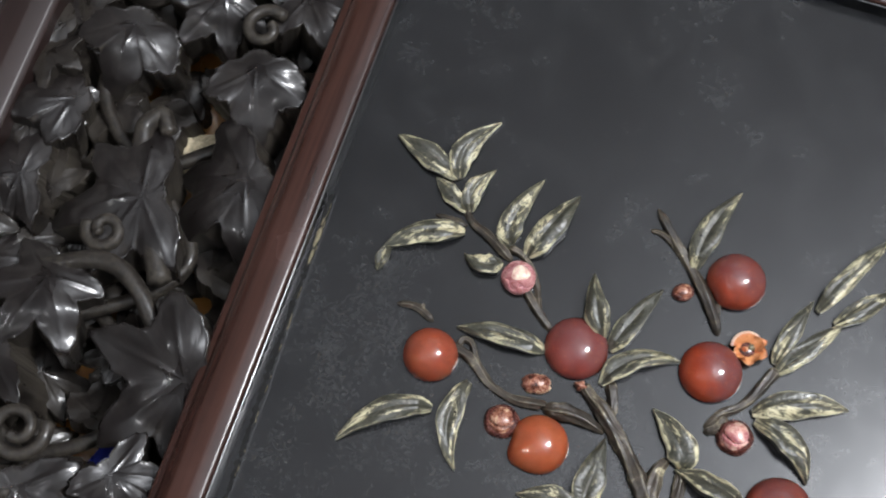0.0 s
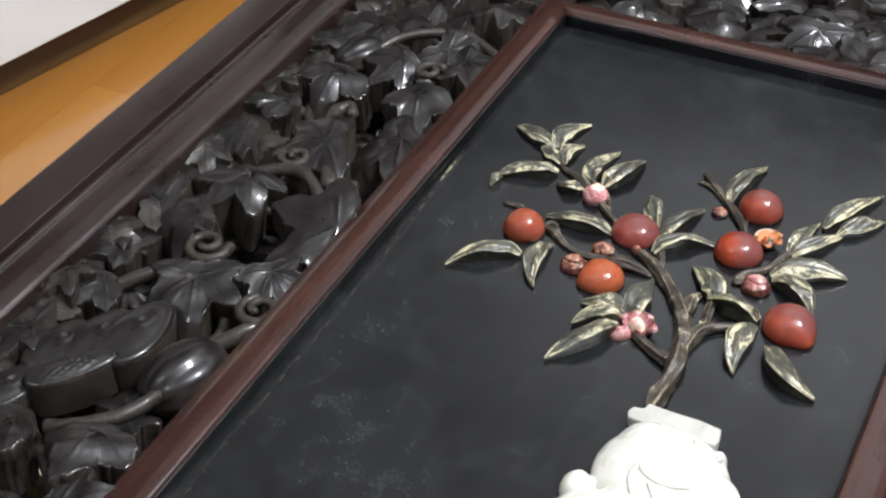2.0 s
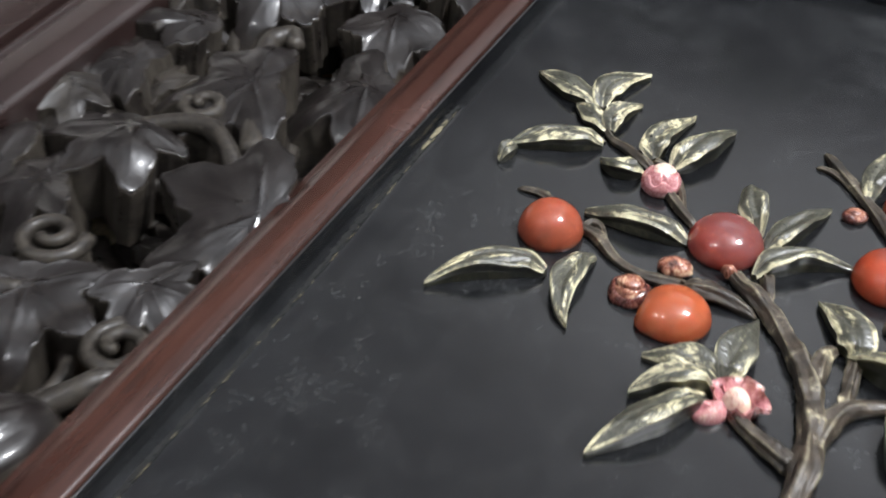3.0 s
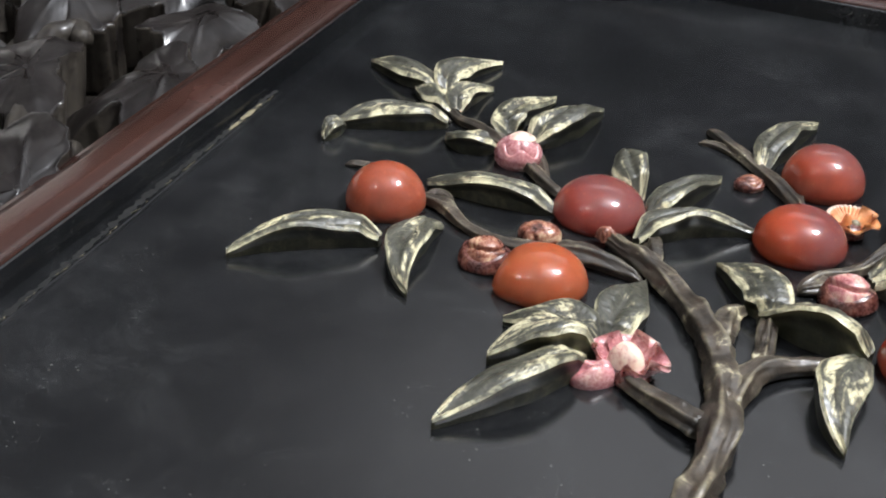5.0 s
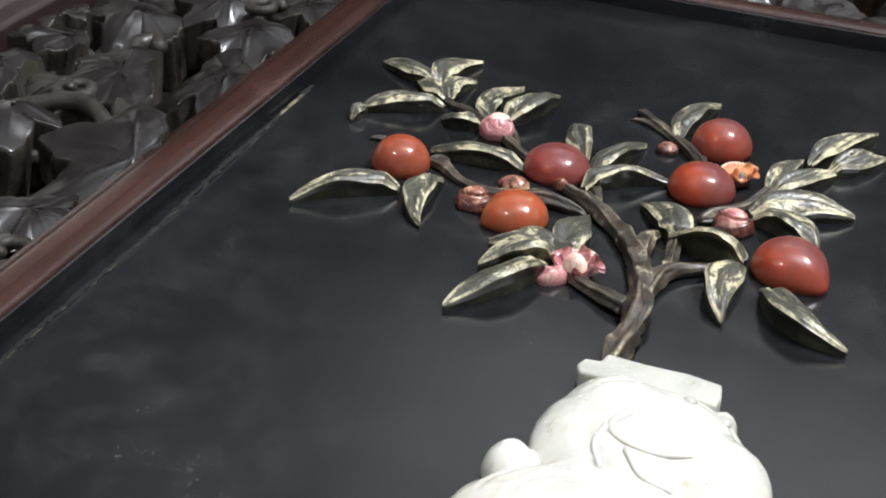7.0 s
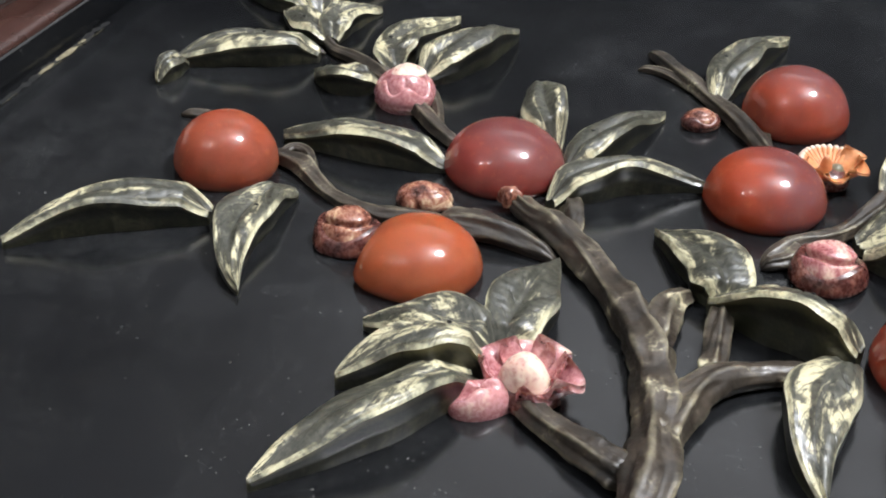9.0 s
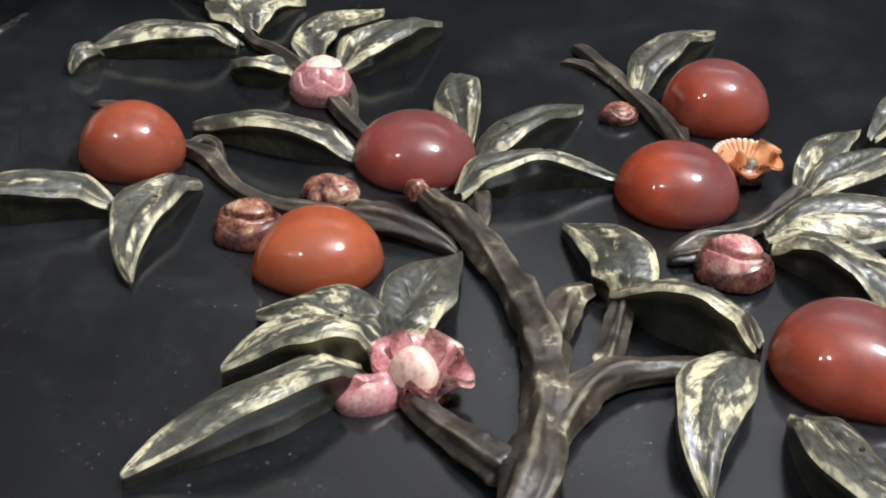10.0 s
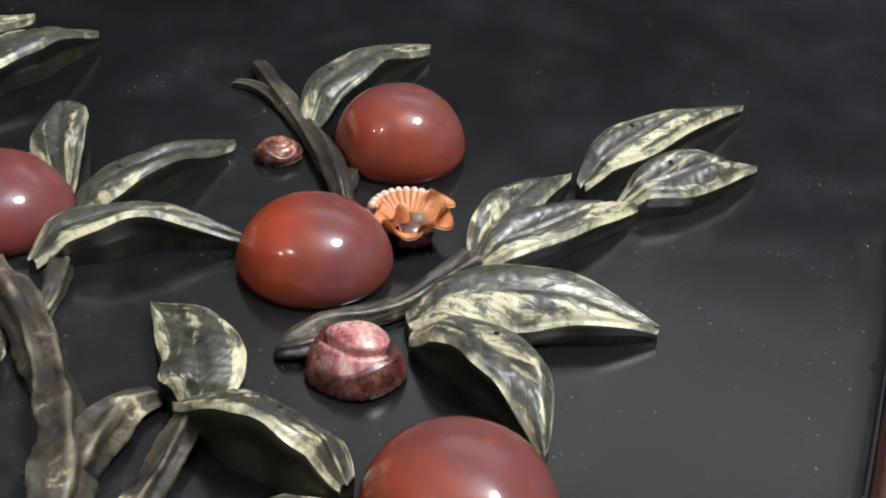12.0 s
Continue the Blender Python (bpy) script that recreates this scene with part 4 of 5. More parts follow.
def stem(points, r, seed=0, name="stem", lumps=0.07):
    """A faceted stone branch: points (x, y) with radii r along them, half sunk on the board, whittled flat on top."""
    n = len(points)
    rr = 1.0 * np.interp(np.linspace(0, 1, n), np.linspace(0, 1, len(r)), r)
    path = spline([(x, y, q) for (x, y), q in zip(points, rr)], 16)
    rng = np.random.RandomState(seed + 5)
    ph = rng.rand(4) * 6
    around, count = 32, len(path)
    verts, faces = [], []
    along = 0.0
    for i, (x, y, q) in enumerate(path):
        a, b = path[max(i - 1, 0), :2], path[min(i + 1, count - 1), :2]
        d = (b - a) / (np.linalg.norm(b - a) + 1e-9)
        if i:
            along += np.linalg.norm(path[i, :2] - path[i - 1, :2])
        q = q * (1 + 0.22 * noise.noise(Vector((along * 75, seed * 5.3, 1.7))))
        lean = 0.35 * math.sin(along * 60 + ph[0])
        end = min(i, count - 1 - i)
        q = q * (0.30, 0.55, 0.74, 0.88, 0.96)[min(end, 4)] if end < 5 else q
        for k in range(around):
            t = 2 * math.pi * k / around
            c, w = math.cos(t), math.sin(t)
            f = 1 / (abs(math.cos(2.5 * (t + lean) + ph[1])) * 0.34 + 0.84)
            f += 0.22 * (0.45 - abs(noise.noise(Vector((c * 2.6, w * 2.6, along * 36 + seed * 7)))) * 1.9) + 0.22 * (0.3 - abs(noise.noise(Vector((c * 5.5, w * 5.5, along * 70 + seed * 3))))) + 0.8 * lumps * noise.noise(Vector((x * 190 + c, y * 190 + w, seed * 3.1))) + 0.9 * lumps * noise.noise(Vector((x * 520, y * 520, t + seed)))
            verts.append((x - d[1] * q * f * c, y + d[0] * q * f * c, max(q * 0.80 + q * f * w * 0.95, 0.0002)))
    for i in range(count - 1):
        for k in range(around):
            a, b = i * around + k, i * around + (k + 1) % around
            faces.append((a, b, b + around, a + around))
    faces.append(tuple(reversed(range(around))))
    faces.append(tuple(range((count - 1) * around, count * around)))
    return mesh_object(name, verts, faces, STEM, branch_thing)


stem([(0.2317, -0.4140), (0.2332, -0.3742), (0.2307, -0.3561), (0.2269, -0.3382), (0.2206, -0.3210), (0.2111, -0.3053), (0.1991, -0.2914), (0.1858, -0.2789), (0.1740, -0.2705), (0.1688, -0.2655)], [0.0058, 0.0056, 0.0054, 0.0050, 0.0048, 0.0045, 0.0042, 0.0036, 0.0028], 0, "trunk")
stem([(0.1891, -0.2787), (0.1865, -0.2682), (0.1829, -0.2585)], [0.0031, 0.0024], 1)
stem([(0.2281, -0.3657), (0.2193, -0.3614), (0.2106, -0.3568), (0.2030, -0.3520), (0.1985, -0.3478)], [0.0046, 0.0040, 0.0036, 0.0032, 0.0026], 2)
stem([(0.2309, -0.3540), (0.2325, -0.3400), (0.2372, -0.3272), (0.2475, -0.3183), (0.2601, -0.3121)], [0.0048, 0.0044, 0.0040, 0.0034, 0.0028], 3)
stem([(0.2362, -0.3243), (0.2354, -0.3140), (0.2342, -0.3030), (0.2334, -0.2925)], [0.0036, 0.0032, 0.0030, 0.0024], 4)
stem([(0.2215, -0.3190), (0.2198, -0.3080), (0.2208, -0.2975), (0.2245, -0.2900)], [0.0046, 0.0046, 0.0036, 0.0022], 5)
stem([(0.1514, -0.2851), (0.1493, -0.2843), (0.1349, -0.2859), (0.1208, -0.2822), (0.1120, -0.2762), (0.1060, -0.2716), (0.0985, -0.2690), (0.0940, -0.2680)], [0.0030, 0.0027, 0.0024, 0.0022, 0.0024, 0.0028, 0.0026, 0.0020], 6)
stem([(0.0962, -0.2668), (0.0985, -0.2622), (0.1035, -0.2632), (0.1080, -0.2700), (0.1110, -0.2752)], [0.0018, 0.0019, 0.0016, 0.0014], 16)
stem([(0.0562, -0.2545), (0.0680, -0.2533), (0.0790, -0.2580)], [0.0014, 0.0018, 0.0018], 17)
stem([(0.0690, -0.2536), (0.0712, -0.2500)], [0.0013, 0.0012], 18)
stem([(0.1514, -0.2851), (0.1695, -0.2837), (0.1877, -0.2878)], [0.0040, 0.0044, 0.0020], 41)
stem([(0.1429, -0.2423), (0.1283, -0.2303), (0.1139, -0.2169)], [0.0024, 0.0024, 0.0022], 7)
stem([(0.1341, -0.2361), (0.1262, -0.2179), (0.1156, -0.2062), (0.1056, -0.2036)], [0.0019, 0.0018, 0.0018, 0.002], 8)
stem([(0.1098, -0.2105), (0.0916, -0.2005), (0.0807, -0.1954), (0.0723, -0.1848)], [0.0023, 0.0022, 0.0019, 0.0015], 9)
stem([(0.0790, -0.1985), (0.0598, -0.1979)], [0.0018, 0.0012], 10)
stem([(0.2316, -0.2153), (0.2223, -0.2004), (0.2087, -0.1849), (0.1941, -0.1705), (0.1793, -0.1546)], [0.0028, 0.0029, 0.0028, 0.0025, 0.0019], 11)
stem([(0.1996, -0.1763), (0.1877, -0.1687), (0.1788, -0.1680)], [0.0018, 0.0015, 0.0012], 12)
stem([(0.2282, -0.2067), (0.2262, -0.1963)], [0.0017, 0.0017], 13)
stem([(0.2671, -0.2233), (0.2634, -0.2323), (0.2584, -0.2434), (0.2524, -0.2514), (0.2452, -0.2571), (0.2382, -0.2673)], [0.0033, 0.0031, 0.0027, 0.0026, 0.0023, 0.002], 14)
stem([(0.2482, -0.2577), (0.2449, -0.2654), (0.2387, -0.2700)], [0.0024, 0.0024, 0.002], 15)


def lip(at, amount, width=0.5):
    return lambda t, s: 1 + amount * math.exp(-(((t - at + math.pi) % (2 * math.pi) - math.pi) / width) ** 2) * (1 - 0.75 * s)


# plum and cloudy: brighter red foot painted in for light passing through
RED1 = carnelian("red_agate_bright", (0.275, 0.068, 0.036), (0.19, 0.060, 0.048), (0, 1, 0), 0.6)
RED2 = carnelian("red_agate_plum", (0.23, 0.047, 0.036), (0.16, 0.053, 0.052), (0.2, 0.6, 0.9), 0.35)
RED3 = carnelian("red_agate_orange", (0.33, 0.084, 0.034), (0.27, 0.072, 0.036), (0.4, 0.3, 0), 0.5)
RED4 = carnelian("red_agate_banded", (0.31, 0.055, 0.024), (0.155, 0.053, 0.053), (0.9, 0.5, 0.2), 0.25)
RED5 = carnelian("red_agate_cloudy", (0.29, 0.058, 0.031), (0.16, 0.057, 0.055), (0.2, 0.7, 0.9), 0.42)

dome("fruit", (0.0838, -0.2767, 0), (0.0156, 0.0153, 0.0166), RED1, branch_thing, label="polished red agate fruit")
dome("fruit", (0.1592, -0.2475, 0), (0.0181, 0.0177, 0.0146), RED2, branch_thing, label="polished red agate fruit")
dome("fruit", (0.1557, -0.3051, 0), (0.0167, 0.0164, 0.0143), RED3, branch_thing, lambda t, s: 1 + (0.13 * math.exp(-((t - 3.95) / 0.34) ** 2) - 0.11 * math.exp(-((t - 3.2) / 0.30) ** 2)) * (1 - 0.7 * s), label="polished red agate fruit")
dome("fruit", (0.2327, -0.1828, 0), (0.0168, 0.0165, 0.0170), RED5, branch_thing, lip(3.9, -0.10, 0.3), label="polished red agate fruit")
dome("fruit", (0.2332, -0.2367, 0), (0.0177, 0.0173, 0.0156), RED4, branch_thing, label="polished red agate fruit")
dome("fruit", (0.2881, -0.2981, 0), (0.0185, 0.0181, 0.0168), RED5, branch_thing, lip(5.6, 0.26, 0.40), label="polished red agate fruit")


def calyx(parent, rx, ry, h, mat, ribs):
    """A dark open cup with a wavy lip round the lower part of a bud."""
    rings, around = 9, 60
    verts, faces = [], []
    for i in range(rings + 1):
        for k in range(around):
            t = 2 * math.pi * k / around
            top = 0.66 + 0.16 * math.cos(ribs * t + 1.0) + 0.05 * math.sin(2 * t)
            a = top * min(1.0, i / (rings - 1))
            grow = (1.085 if i < rings else 0.96) * math.cos(a) ** 0.84 * (0.84 + 0.16 * min(1.0, 3 * a))
            verts.append((rx * grow * math.cos(t), ry * grow * math.sin(t), h * math.sin(a) ** 0.94))
    for i in range(rings):
        for k in range(around):
            a, b = i * around + k, i * around + (k + 1) % around
            faces.append((a, b, b + around, a + around))
    return mesh_object("calyx", verts, faces, mat, parent, "dark maroon calyx")


def bud(centre, r, mat, tip_mat=None, height=1.1, turn=0.0, ribs=5, squash=1.0, name="bud", label="", cup=None):
    """A plump bud of overlapping petals with sharp creases between them, in a darker calyx."""
    def shape(t, s):
        x = (ribs * t / (2 * math.pi) + 0.35 * s + 0.06 * math.sin(2 * t)) % 1.0
        return 0.92 + 0.12 * x ** 0.5 - (0.0 if tip_mat else 0.12) * math.exp(-((s - 0.80) / 0.05) ** 2) - 0.13 * math.exp(-(min(x, 1 - x) * 14) ** 2) * (1 - 0.6 * s)
    ob = dome(name, (centre[0], centre[1], 0), (r, r * squash, r * height), mat, branch_thing, shape, 18, 72, 0.8, label)
    ob.rotation_euler = (0, 0, turn)
    if cup:
        calyx(ob, r, r * squash, r * height, cup, ribs)
    if tip_mat:
        dome("bud_tip", (0.10 * r, 0.05 * r, r * height * 0.88), (r * 0.56, r * 0.48, r * 0.20), tip_mat, ob, lambda t, s: 1 + 0.10 * math.cos(3 * t + 1) - 0.15 * math.exp(-((t - 2.0) * 6) ** 2), 10, 40, 1.0, "cream-coloured bud tip")
    return ob


def petal(parent, angle, length, width, rise, curl, mat, base=0.002, name="petal", thick=0.0016):
    """A cupped petal, thick at the base and rolled at its rim."""
    nu, nv = 10, 8
    verts, faces = [], []
    for layer in (0, 1):
        for i in range(nu + 1):
            u = i / nu
            for k in range(nv + 1):
                v = k / nv * 2 - 1
                w = width * (0.42 + 0.58 * math.sin(math.pi * 0.8 * u))
                r = length * (0.12 + 0.88 * u)
                z = base + rise * u ** 1.2 + curl * (v * v) * (0.4 + u) - 0.25 * rise * max(0, u - 0.8) / 0.2
                if layer:
                    z -= thick * (1 - 0.35 * u)
                x, y = r - 0.42 * length * v * v * u * u, w * v
                verts.append((x * math.cos(angle) - y * math.sin(angle), x * math.sin(angle) + y * math.cos(angle), z))
    per = (nu + 1) * (nv + 1)
    for i in range(nu):
        for k in range(nv):
            a = i * (nv + 1) + k
            faces.append((a, a + nv + 1, a + nv + 2, a + 1))
            faces.append((per + a, per + a + 1, per + a + nv + 2, per + a + nv + 1))
    rim = [i * (nv + 1) for i in range(nu + 1)] + [nu * (nv + 1) + k for k in range(1, nv + 1)] + [i * (nv + 1) + nv for i in range(nu - 1, -1, -1)]
    for a, b in zip(rim, rim[1:]):
        faces.append((a, b, per + b, per + a))
    return mesh_object(name, verts, faces, mat, parent)


def folded_petal(parent, angle, dist, length, width, height, mat):
    """A plump petal folded along its middle into two rounded lips, leaning outwards."""
    rings, around = 14, 40
    verts, faces = [], []
    for i in range(rings + 1):
        f = math.sin(math.pi / 2 * i / rings)
        for k in range(around):
            t = 2 * math.pi * k / around
            x, y = length * f * math.cos(t), width * f * math.sin(t) * (1 + 0.12 * math.cos(t))
            fold = 0.42 * math.exp(-(y / (0.30 * width)) ** 2) * min(1.0, max(0.0, 0.6 + 1.2 * x / length))
            z = height * math.sqrt(max(0.0, 1 - f * f)) ** 0.75 * (1 - fold) * (1 + 0.10 * math.sin(3 * t + angle))
            x += dist + 0.22 * z
            verts.append((x * math.cos(angle) - y * math.sin(angle), x * math.sin(angle) + y * math.cos(angle), z))
    for i in range(rings):
        for k in range(around):
            a, b = i * around + k, i * around + (k + 1) % around
            faces.append((a, a + around, b + around, b))
    return mesh_object("petal", verts, faces, mat, parent)


def split_bud(centre, r, mat, low, height, turn, label):
    """A round bud with one deep crease across it, sitting in a dark cup that clasps its lower half."""
    def shape(t, s):
        return 0.97 + 0.03 * math.sin(4 * t + 3 * s)
    ob = dome("bud", (centre[0], centre[1], 0), (r, r * 0.94, r * height), mat, branch_thing, shape, 44, 110, 0.8, label)
    ob.rotation_euler = (0, 0, turn)
    for v in ob.data.vertices:
        q = v.co.z / (r * height) - 0.70 + 0.30 * v.co.y / r + 0.03 * math.sin(5 * v.co.x / r)
        v.co *= 1 - 0.17 * math.exp(-(q / 0.06) ** 2) - 0.05 * max(0.0, min(1.0, -8 * q))

    def ragged(t, s):
        return (1.03 + 0.02 * math.sin(5 * t + 1)) * (1 - 0.38 * s * s) ** 0.45 / max(0.12, (1 - s * s) ** 0.42)
    cup = dome("calyx", (0, 0, 0), (r * 1.05, r * 1.0, r * height * 0.62), low, ob, ragged, 18, 60, 0.8, "dark brown cup of the bud")
    for v in cup.data.vertices:
        v.co.z *= 0.86 + 0.16 * math.sin(2 * math.atan2(v.co.y, v.co.x) + 2.2)
    return ob


bud((0.1164, -0.2194), 0.0095, PINK, CREAM, 1.25, 0.4, 5, label="pink stone bud with cream tip", cup=PINK)
split_bud((0.1327, -0.2994), 0.0092, RUSSET, MAROON, 1.08, 0.25, "russet stone bud with a deep crease")
bud((0.1444, -0.2734), 0.0085, RUSSET, None, 0.75, 0.2, 4, 0.7, "seed_pod", "flat russet seed pod")
split_bud((0.2555, -0.2673), 0.0096, PALE_PINK, MAROON, 1.10, 0.0, "pink and white stone bud in a dark cup")
bud((0.2062, -0.1977), 0.0060, RUSSET, None, 0.92, 0.5, 3, 0.82, label="small russet bud", cup=MAROON)

dome("stump", (0.1678, -0.2672, 0.0022), (0.0034, 0.0026, 0.0052), RUSSET, branch_thing, lambda t, s: 1 + 0.25 * math.cos(4 * t + 0.6) + 0.15 * s, 8, 24, 1.0, "small orange-brown broken twig end")

pink_flower = new("flower")
pink_flower.parent = branch_thing
pink_flower.location = (0.1971, -0.3440, 0)
pink_flower["label"] = "pink stone flower with cream heart"
for a, ln, wd, rise, curl in ((0.10, 0.0142, 0.0066, 0.0062, 0.0030), (0.95, 0.0132, 0.0056, 0.0074, 0.0032), (1.80, 0.0118, 0.0066, 0.0070, 0.0026), (2.80, 0.0136, 0.0066, 0.0060, 0.0028), (5.65, 0.0094, 0.0056, 0.0046, 0.0022)):
    petal(pink_flower, a, ln, wd, rise, curl, PINK, 0.0026, thick=0.0034)
folded_petal(pink_flower, 3.85, 0.0098, 0.0088, 0.0052, 0.0072, PINK)
dome("flower_heart", (0, 0, 0.0045), (0.0060, 0.0052, 0.0074), CREAM, pink_flower, lambda t, s: 1 + 0.08 * math.cos(3 * t + 1.0) - 0.10 * math.exp(-((t - 4.2) * 4) ** 2), 12, 40, 1.0, "cream stone flower heart")
dome("flower_base", (0, 0, 0), (0.0082, 0.0078, 0.0060), MAROON, pink_flower, lambda t, s: 1 + 0.12 * math.cos(5 * t), 8, 30, 0.9)

orange_flower = new("flower")
orange_flower.parent = branch_thing
orange_flower.location = (0.2483, -0.2183, 0)
orange_flower["label"] = "orange coral flower with beaded fringe"
dome("flower_base", (0, 0, 0), (0.0070, 0.0066, 0.0056), MAROON, orange_flower, lambda t, s: 0.80 + 0.25 * s, 8, 30, 0.55, "dark brown underside of the flower")
for a, ln, wd, rise in ((-2.35, 0.0086, 0.0052, 0.0050), (-1.20, 0.0098, 0.0062, 0.0054), (-0.15, 0.0112, 0.0062, 0.0064), (0.62, 0.0110, 0.0044, 0.0076)):
    petal(orange_flower, a, ln, wd, rise, 0.0016, CORAL, 0.0026, thick=0.0011)
dome("petal", (-0.0012, -0.0010, 0.0040), (0.0019, 0.0014, 0.0060), CORAL, orange_flower, None, 8, 20, 1.0, "small upright orange petal")
for k in range(11):
    a = 1.15 + k * 0.21
    c, w = math.cos(a), math.sin(a)
    tube("stamen", [(0.0034 * c, 0.0034 * w, 0.0040, 0.0008), (0.0064 * c, 0.0064 * w, 0.0062, 0.0008), (0.0082 * c, 0.0082 * w, 0.0076, 0.0008)], CORAL, orange_flower, 3, 8)
    dome("stamen_tip", (0.0086 * c, 0.0086 * w, 0.0068), (0.0011, 0.0011, 0.0018), CREAM, orange_flower, None, 6, 12, 0.9)
dome("flower_heart", (0.0018, 0.0012, 0.0036), (0.0022, 0.0022, 0.0030), LEAF, orange_flower, None, 6, 20, 1.0, "dark green flower heart")

# ------------------------------------------------------------ jade vase

vase = tagged(new("jade_vase"), "white jade vase in relief with carved scrolls, set on lacquer", "vase")

def rim_block():
    """The flat mouth of the vase: a bar with a stepped end and softly worn edges."""
    outline = [(-0.0300, -0.0090), (0.0300, -0.0100), (0.0312, -0.0040), (0.0296, 0.0052), (0.0150, 0.0060), (-0.0040, 0.0066), (-0.0215, 0.0072), (-0.0232, 0.0030), (-0.0300, 0.0012), (-0.0322, -0.0040)]
    bm = bmesh.new()
    ring = [bm.verts.new((x, y, 0.0)) for x, y in outline]
    base = bm.faces.new(ring)
    lifted = bmesh.ops.extrude_face_region(bm, geom=[base])["geom"]
    for v in lifted:
        if isinstance(v, bmesh.types.BMVert):
            v.co.z = 0.0098 - (0.0014 if v.co.x < -0.022 else 0.0) + 0.0006 * math.sin(150 * v.co.x)
    bmesh.ops.bevel(bm, geom=list(bm.edges), offset=0.0016, segments=3, profile=0.6, affect="EDGES")
    bmesh.ops.recalc_face_normals(bm, faces=bm.faces)
    return part("rim", bm, JADE_RIM, vase, "flat rim of the jade vase", True)


rim_block().matrix_local = pose(0.2512, -0.4185, 0, 0, 0, 0.5) @ Matrix.Diagonal((0.94, 1.0, 1.0, 1.0))
BLOBS = ((0.2575, -0.4620, 0.0420, 0.0420, 0.0190), (0.2845, -0.4345, 0.0055, 0.0065, 0.0110), (0.2150, -0.4900, 0.0105, 0.0120, 0.0130), (0.2420, -0.4420, 0.0200, 0.0200, 0.0150),
         (0.2900, -0.4720, 0.0200, 0.0260, 0.0170), (0.2480, -0.5250, 0.0480, 0.0420, 0.0210), (0.2960, -0.5180, 0.0190, 0.0240, 0.0150), (0.2500, -0.5800, 0.0360, 0.0300, 0.0170))


def vase_height(x, y):
    """Melted-together bosses of the carved jade, with shallow incised scrolls."""
    total = sum((h * math.sqrt(max(0.0, 1 - ((x - cx) / rx) ** 2 - ((y - cy) / ry) ** 2))) ** 5 for cx, cy, rx, ry, h in BLOBS)
    z = total ** 0.2
    cut = 0.0
    for cx, cy, r, a0, a1 in ((0.2615, -0.4640, 0.0345, 0.5, 2.6), (0.2870, -0.4720, 0.0130, -1.4, 2.2), (0.2480, -0.5250, 0.0360, 0.6, 3.0), (0.2480, -0.5250, 0.0240, 1.2, 4.4)):
        d = math.hypot(x - cx, y - cy) - r
        a = (math.atan2(y - cy, x - cx) - a0) % (2 * math.pi)
        if a < a1 - a0:
            cut += 0.0007 * math.exp(-(d / 0.0012) ** 2) - 0.0004 * math.exp(-((d - 0.0026) / 0.0014) ** 2)
    wave = 0.0009 * noise.noise(Vector((x * 90, y * 90, 3.0))) + 0.0004 * noise.noise(Vector((x * 260, y * 260, 5.0)))
    return max(0.0, z - min(1.0, z / 0.008) * (cut - wave))


def vase_body():
    cx, cy, around, rings = 0.2560, -0.4950, 220, 48
    verts, faces = [], []
    reach = []
    for k in range(around):
        t = 2 * math.pi * k / around
        r = 0.14
        while r > 0.002 and vase_height(cx + r * math.cos(t), cy + r * math.sin(t)) < 0.0004:
            r -= 0.0004
        reach.append(r)
    for i in range(rings + 1):
        f = math.sin(math.pi / 2 * i / rings)
        for k in range(around):
            t = 2 * math.pi * k / around
            x, y = cx + reach[k] * f * math.cos(t), cy + reach[k] * f * math.sin(t)
            verts.append((x, y, vase_height(x, y) if i < rings else 0.0))
    for i in range(rings):
        for k in range(around):
            a, b = i * around + k, i * around + (k + 1) % around
            faces.append((a, a + around, b + around, b))
    return mesh_object("body", verts, faces, JADE, vase)


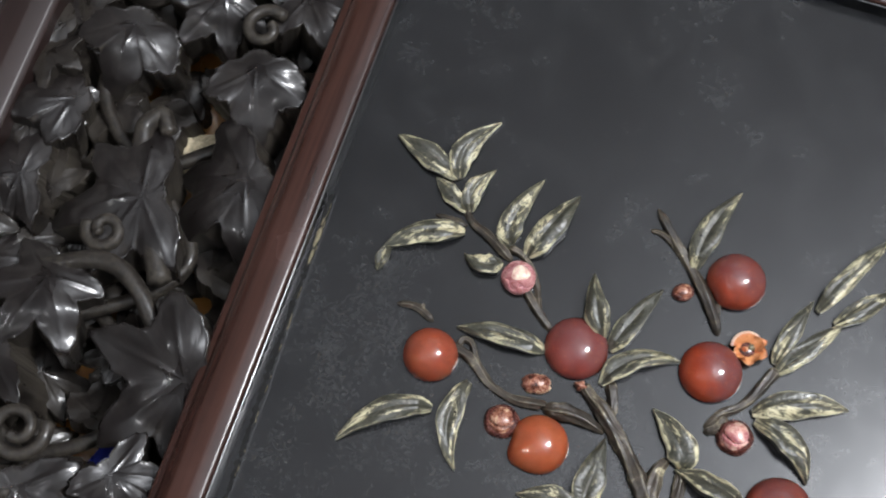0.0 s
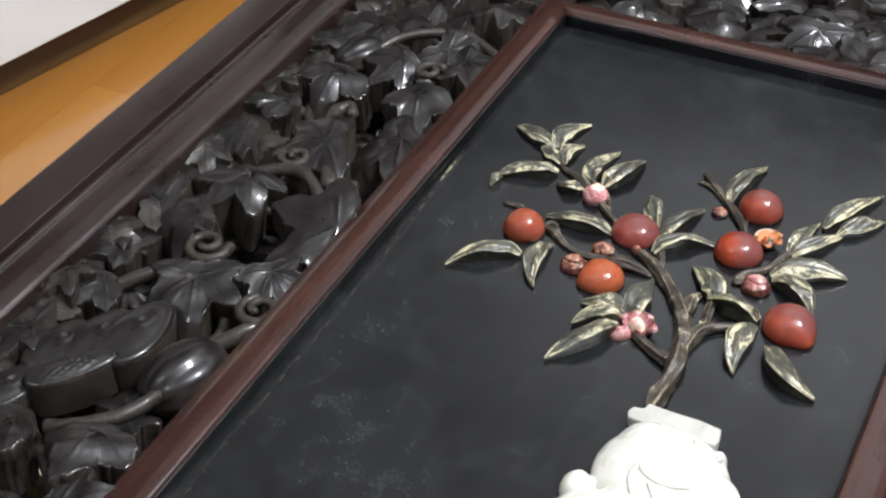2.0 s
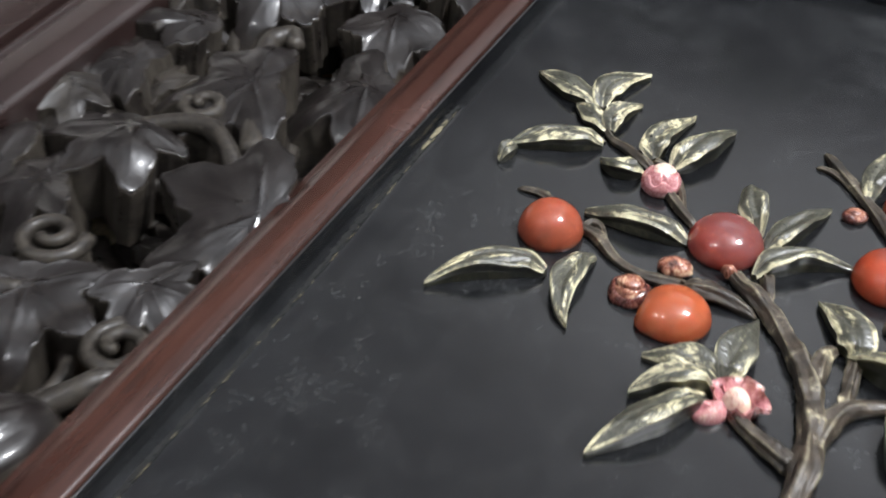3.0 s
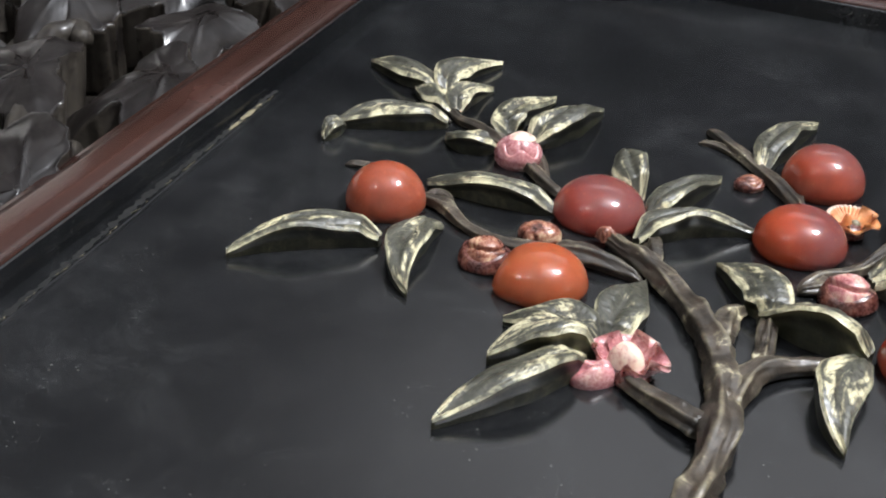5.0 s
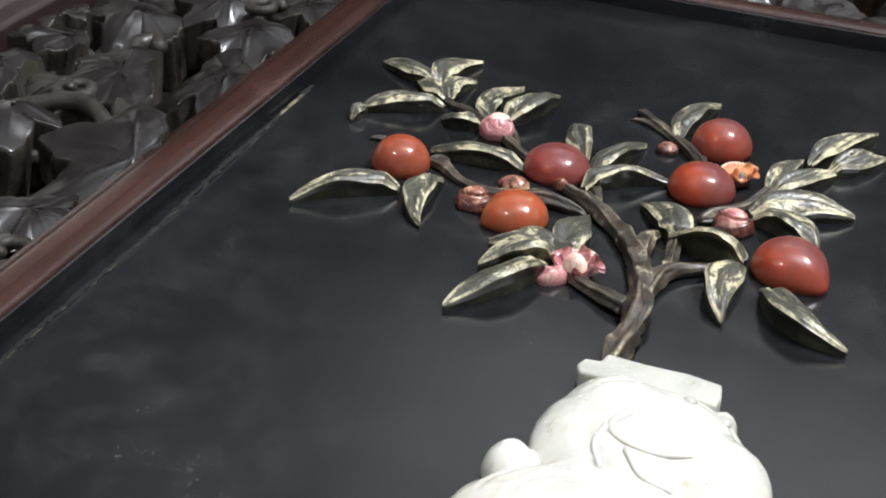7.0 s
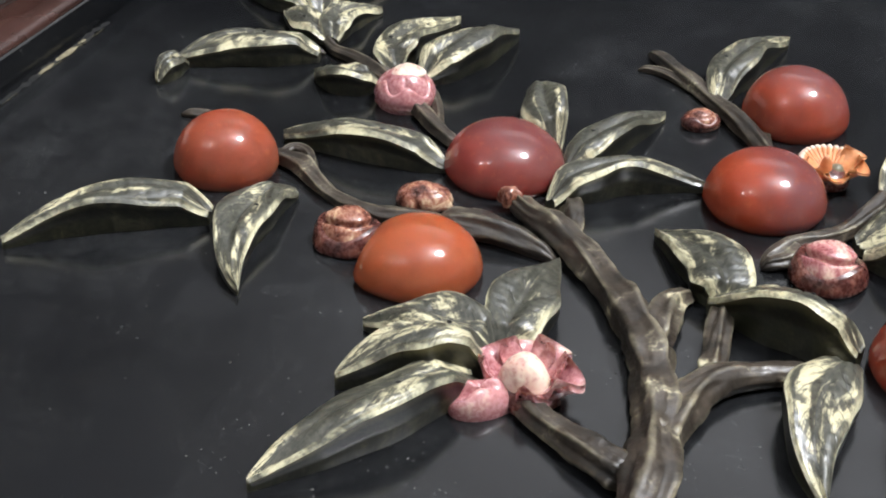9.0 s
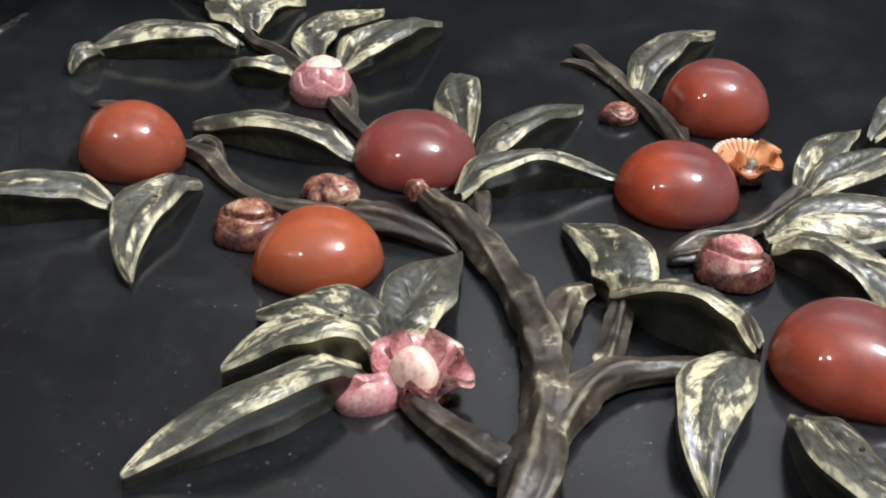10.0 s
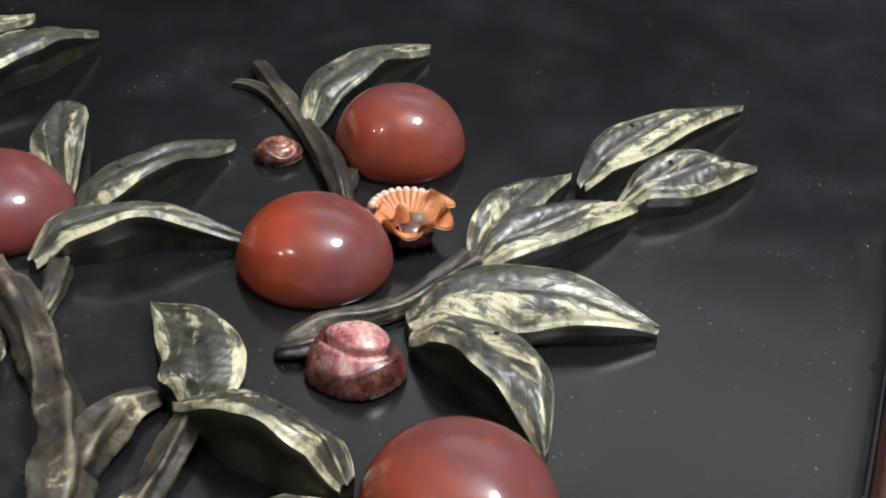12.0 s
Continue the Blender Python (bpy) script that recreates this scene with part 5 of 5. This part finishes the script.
vase_body()
for pts in (((0.2520, -0.4600), (0.2470, -0.4690), (0.2530, -0.4760), (0.2660, -0.4780), (0.2790, -0.4740)), ((0.2560, -0.4800), (0.2640, -0.4890), (0.2760, -0.4900)), ((0.2455, -0.4700), (0.2440, -0.4800), (0.2490, -0.4900))):
    tube("carved_twig", [(x, y, vase_height(x, y) - 0.0002, 0.0018 - 0.0002 * k) for k, (x, y) in enumerate(pts)], JADE, vase, 6, 10, 0.06, "twig carved in relief", 9)
for x, y, r in ((0.2700, -0.4350, 0.0030), (0.2845, -0.4385, 0.0034)):
    dome("scroll_eye", (x, y, vase_height(x, y) - 0.0008), (r, r, 0.0022), JADE_RIM, vase, None, 8, 24, 1.0, "round carved scroll eye")

# ------------------------------------------------------------ beside the panel

# wooden boards under the panel, cut to a made-up low platform against orange bounce
platform = tagged(new("wooden_platform"), "varnished orange-brown floor boards on a made-up low platform", "platform", kind="structure")
chance = random.Random(8)
for k in range(25):
    x, y = -0.98 + k * 0.071, -1.3 - chance.uniform(0.0, 0.3)
    while y < 1.2:
        end = min(1.2, y + chance.uniform(0.35, 0.75))
        if end > -1.25:
            part("board", box(bmesh.new(), (x, max(y, -1.3), FLOOR_Z - 0.03), (x + 0.0707, end - 0.0003, FLOOR_Z), 0), PLANK, platform)
        y = end
part("platform_frame", box(bmesh.new(), (-0.95, -1.25, -0.6), (0.78, 1.15, FLOOR_Z - 0.03), 0.003), SKIRT, platform)

# white partition on a recessed brown base, standing a little askew to the panel
partition = tagged(new("white_partition"), "white painted partition on a recessed brown base", "partition", kind="structure")
for name, lo, hi, mat in (("partition_panel", (-0.09, -0.182, FLOOR_Z + 0.046), (0.0, 0.165, 0.16), WHITE), ("partition_base", (-0.085, -0.170, FLOOR_Z), (-0.026, 0.153, FLOOR_Z + 0.046), SKIRT)):
    part(name, box(bmesh.new(), lo, hi, 0.002), mat, partition)
partition.matrix_world = pose(-0.420, -0.085, 0, 0, 0, -14)

# packing pads under the carving, seen through its gaps
for x, y, turn in PADS:
    pad = tagged(new("packing_pad"), "cream foam pad with a blue edge under the panel", "pad", "packing pads")
    part("foam", box(bmesh.new(), (-0.022, -0.014, 0), (0.010, 0.014, 0.016), 0.003), PAD_CREAM, pad)
    part("blue_edge", box(bmesh.new(), (0.010, -0.014, 0), (0.020, 0.014, 0.015), 0.003), PAD_BLUE, pad)
    pad.matrix_world = pose(x, y, FLOOR_Z, 0, 0, turn)

# wooden battens on which the panel lies
for y in (-0.95, -0.52, 0.14):
    bm = box(bmesh.new(), (-0.2, y - 0.02, FLOOR_Z), (0.53, y + 0.02, -0.046), 0.002)
    ob = part("batten", bm, SKIRT, None)
    tagged(ob, "plain brown wooden batten under the panel", "batten", "battens")
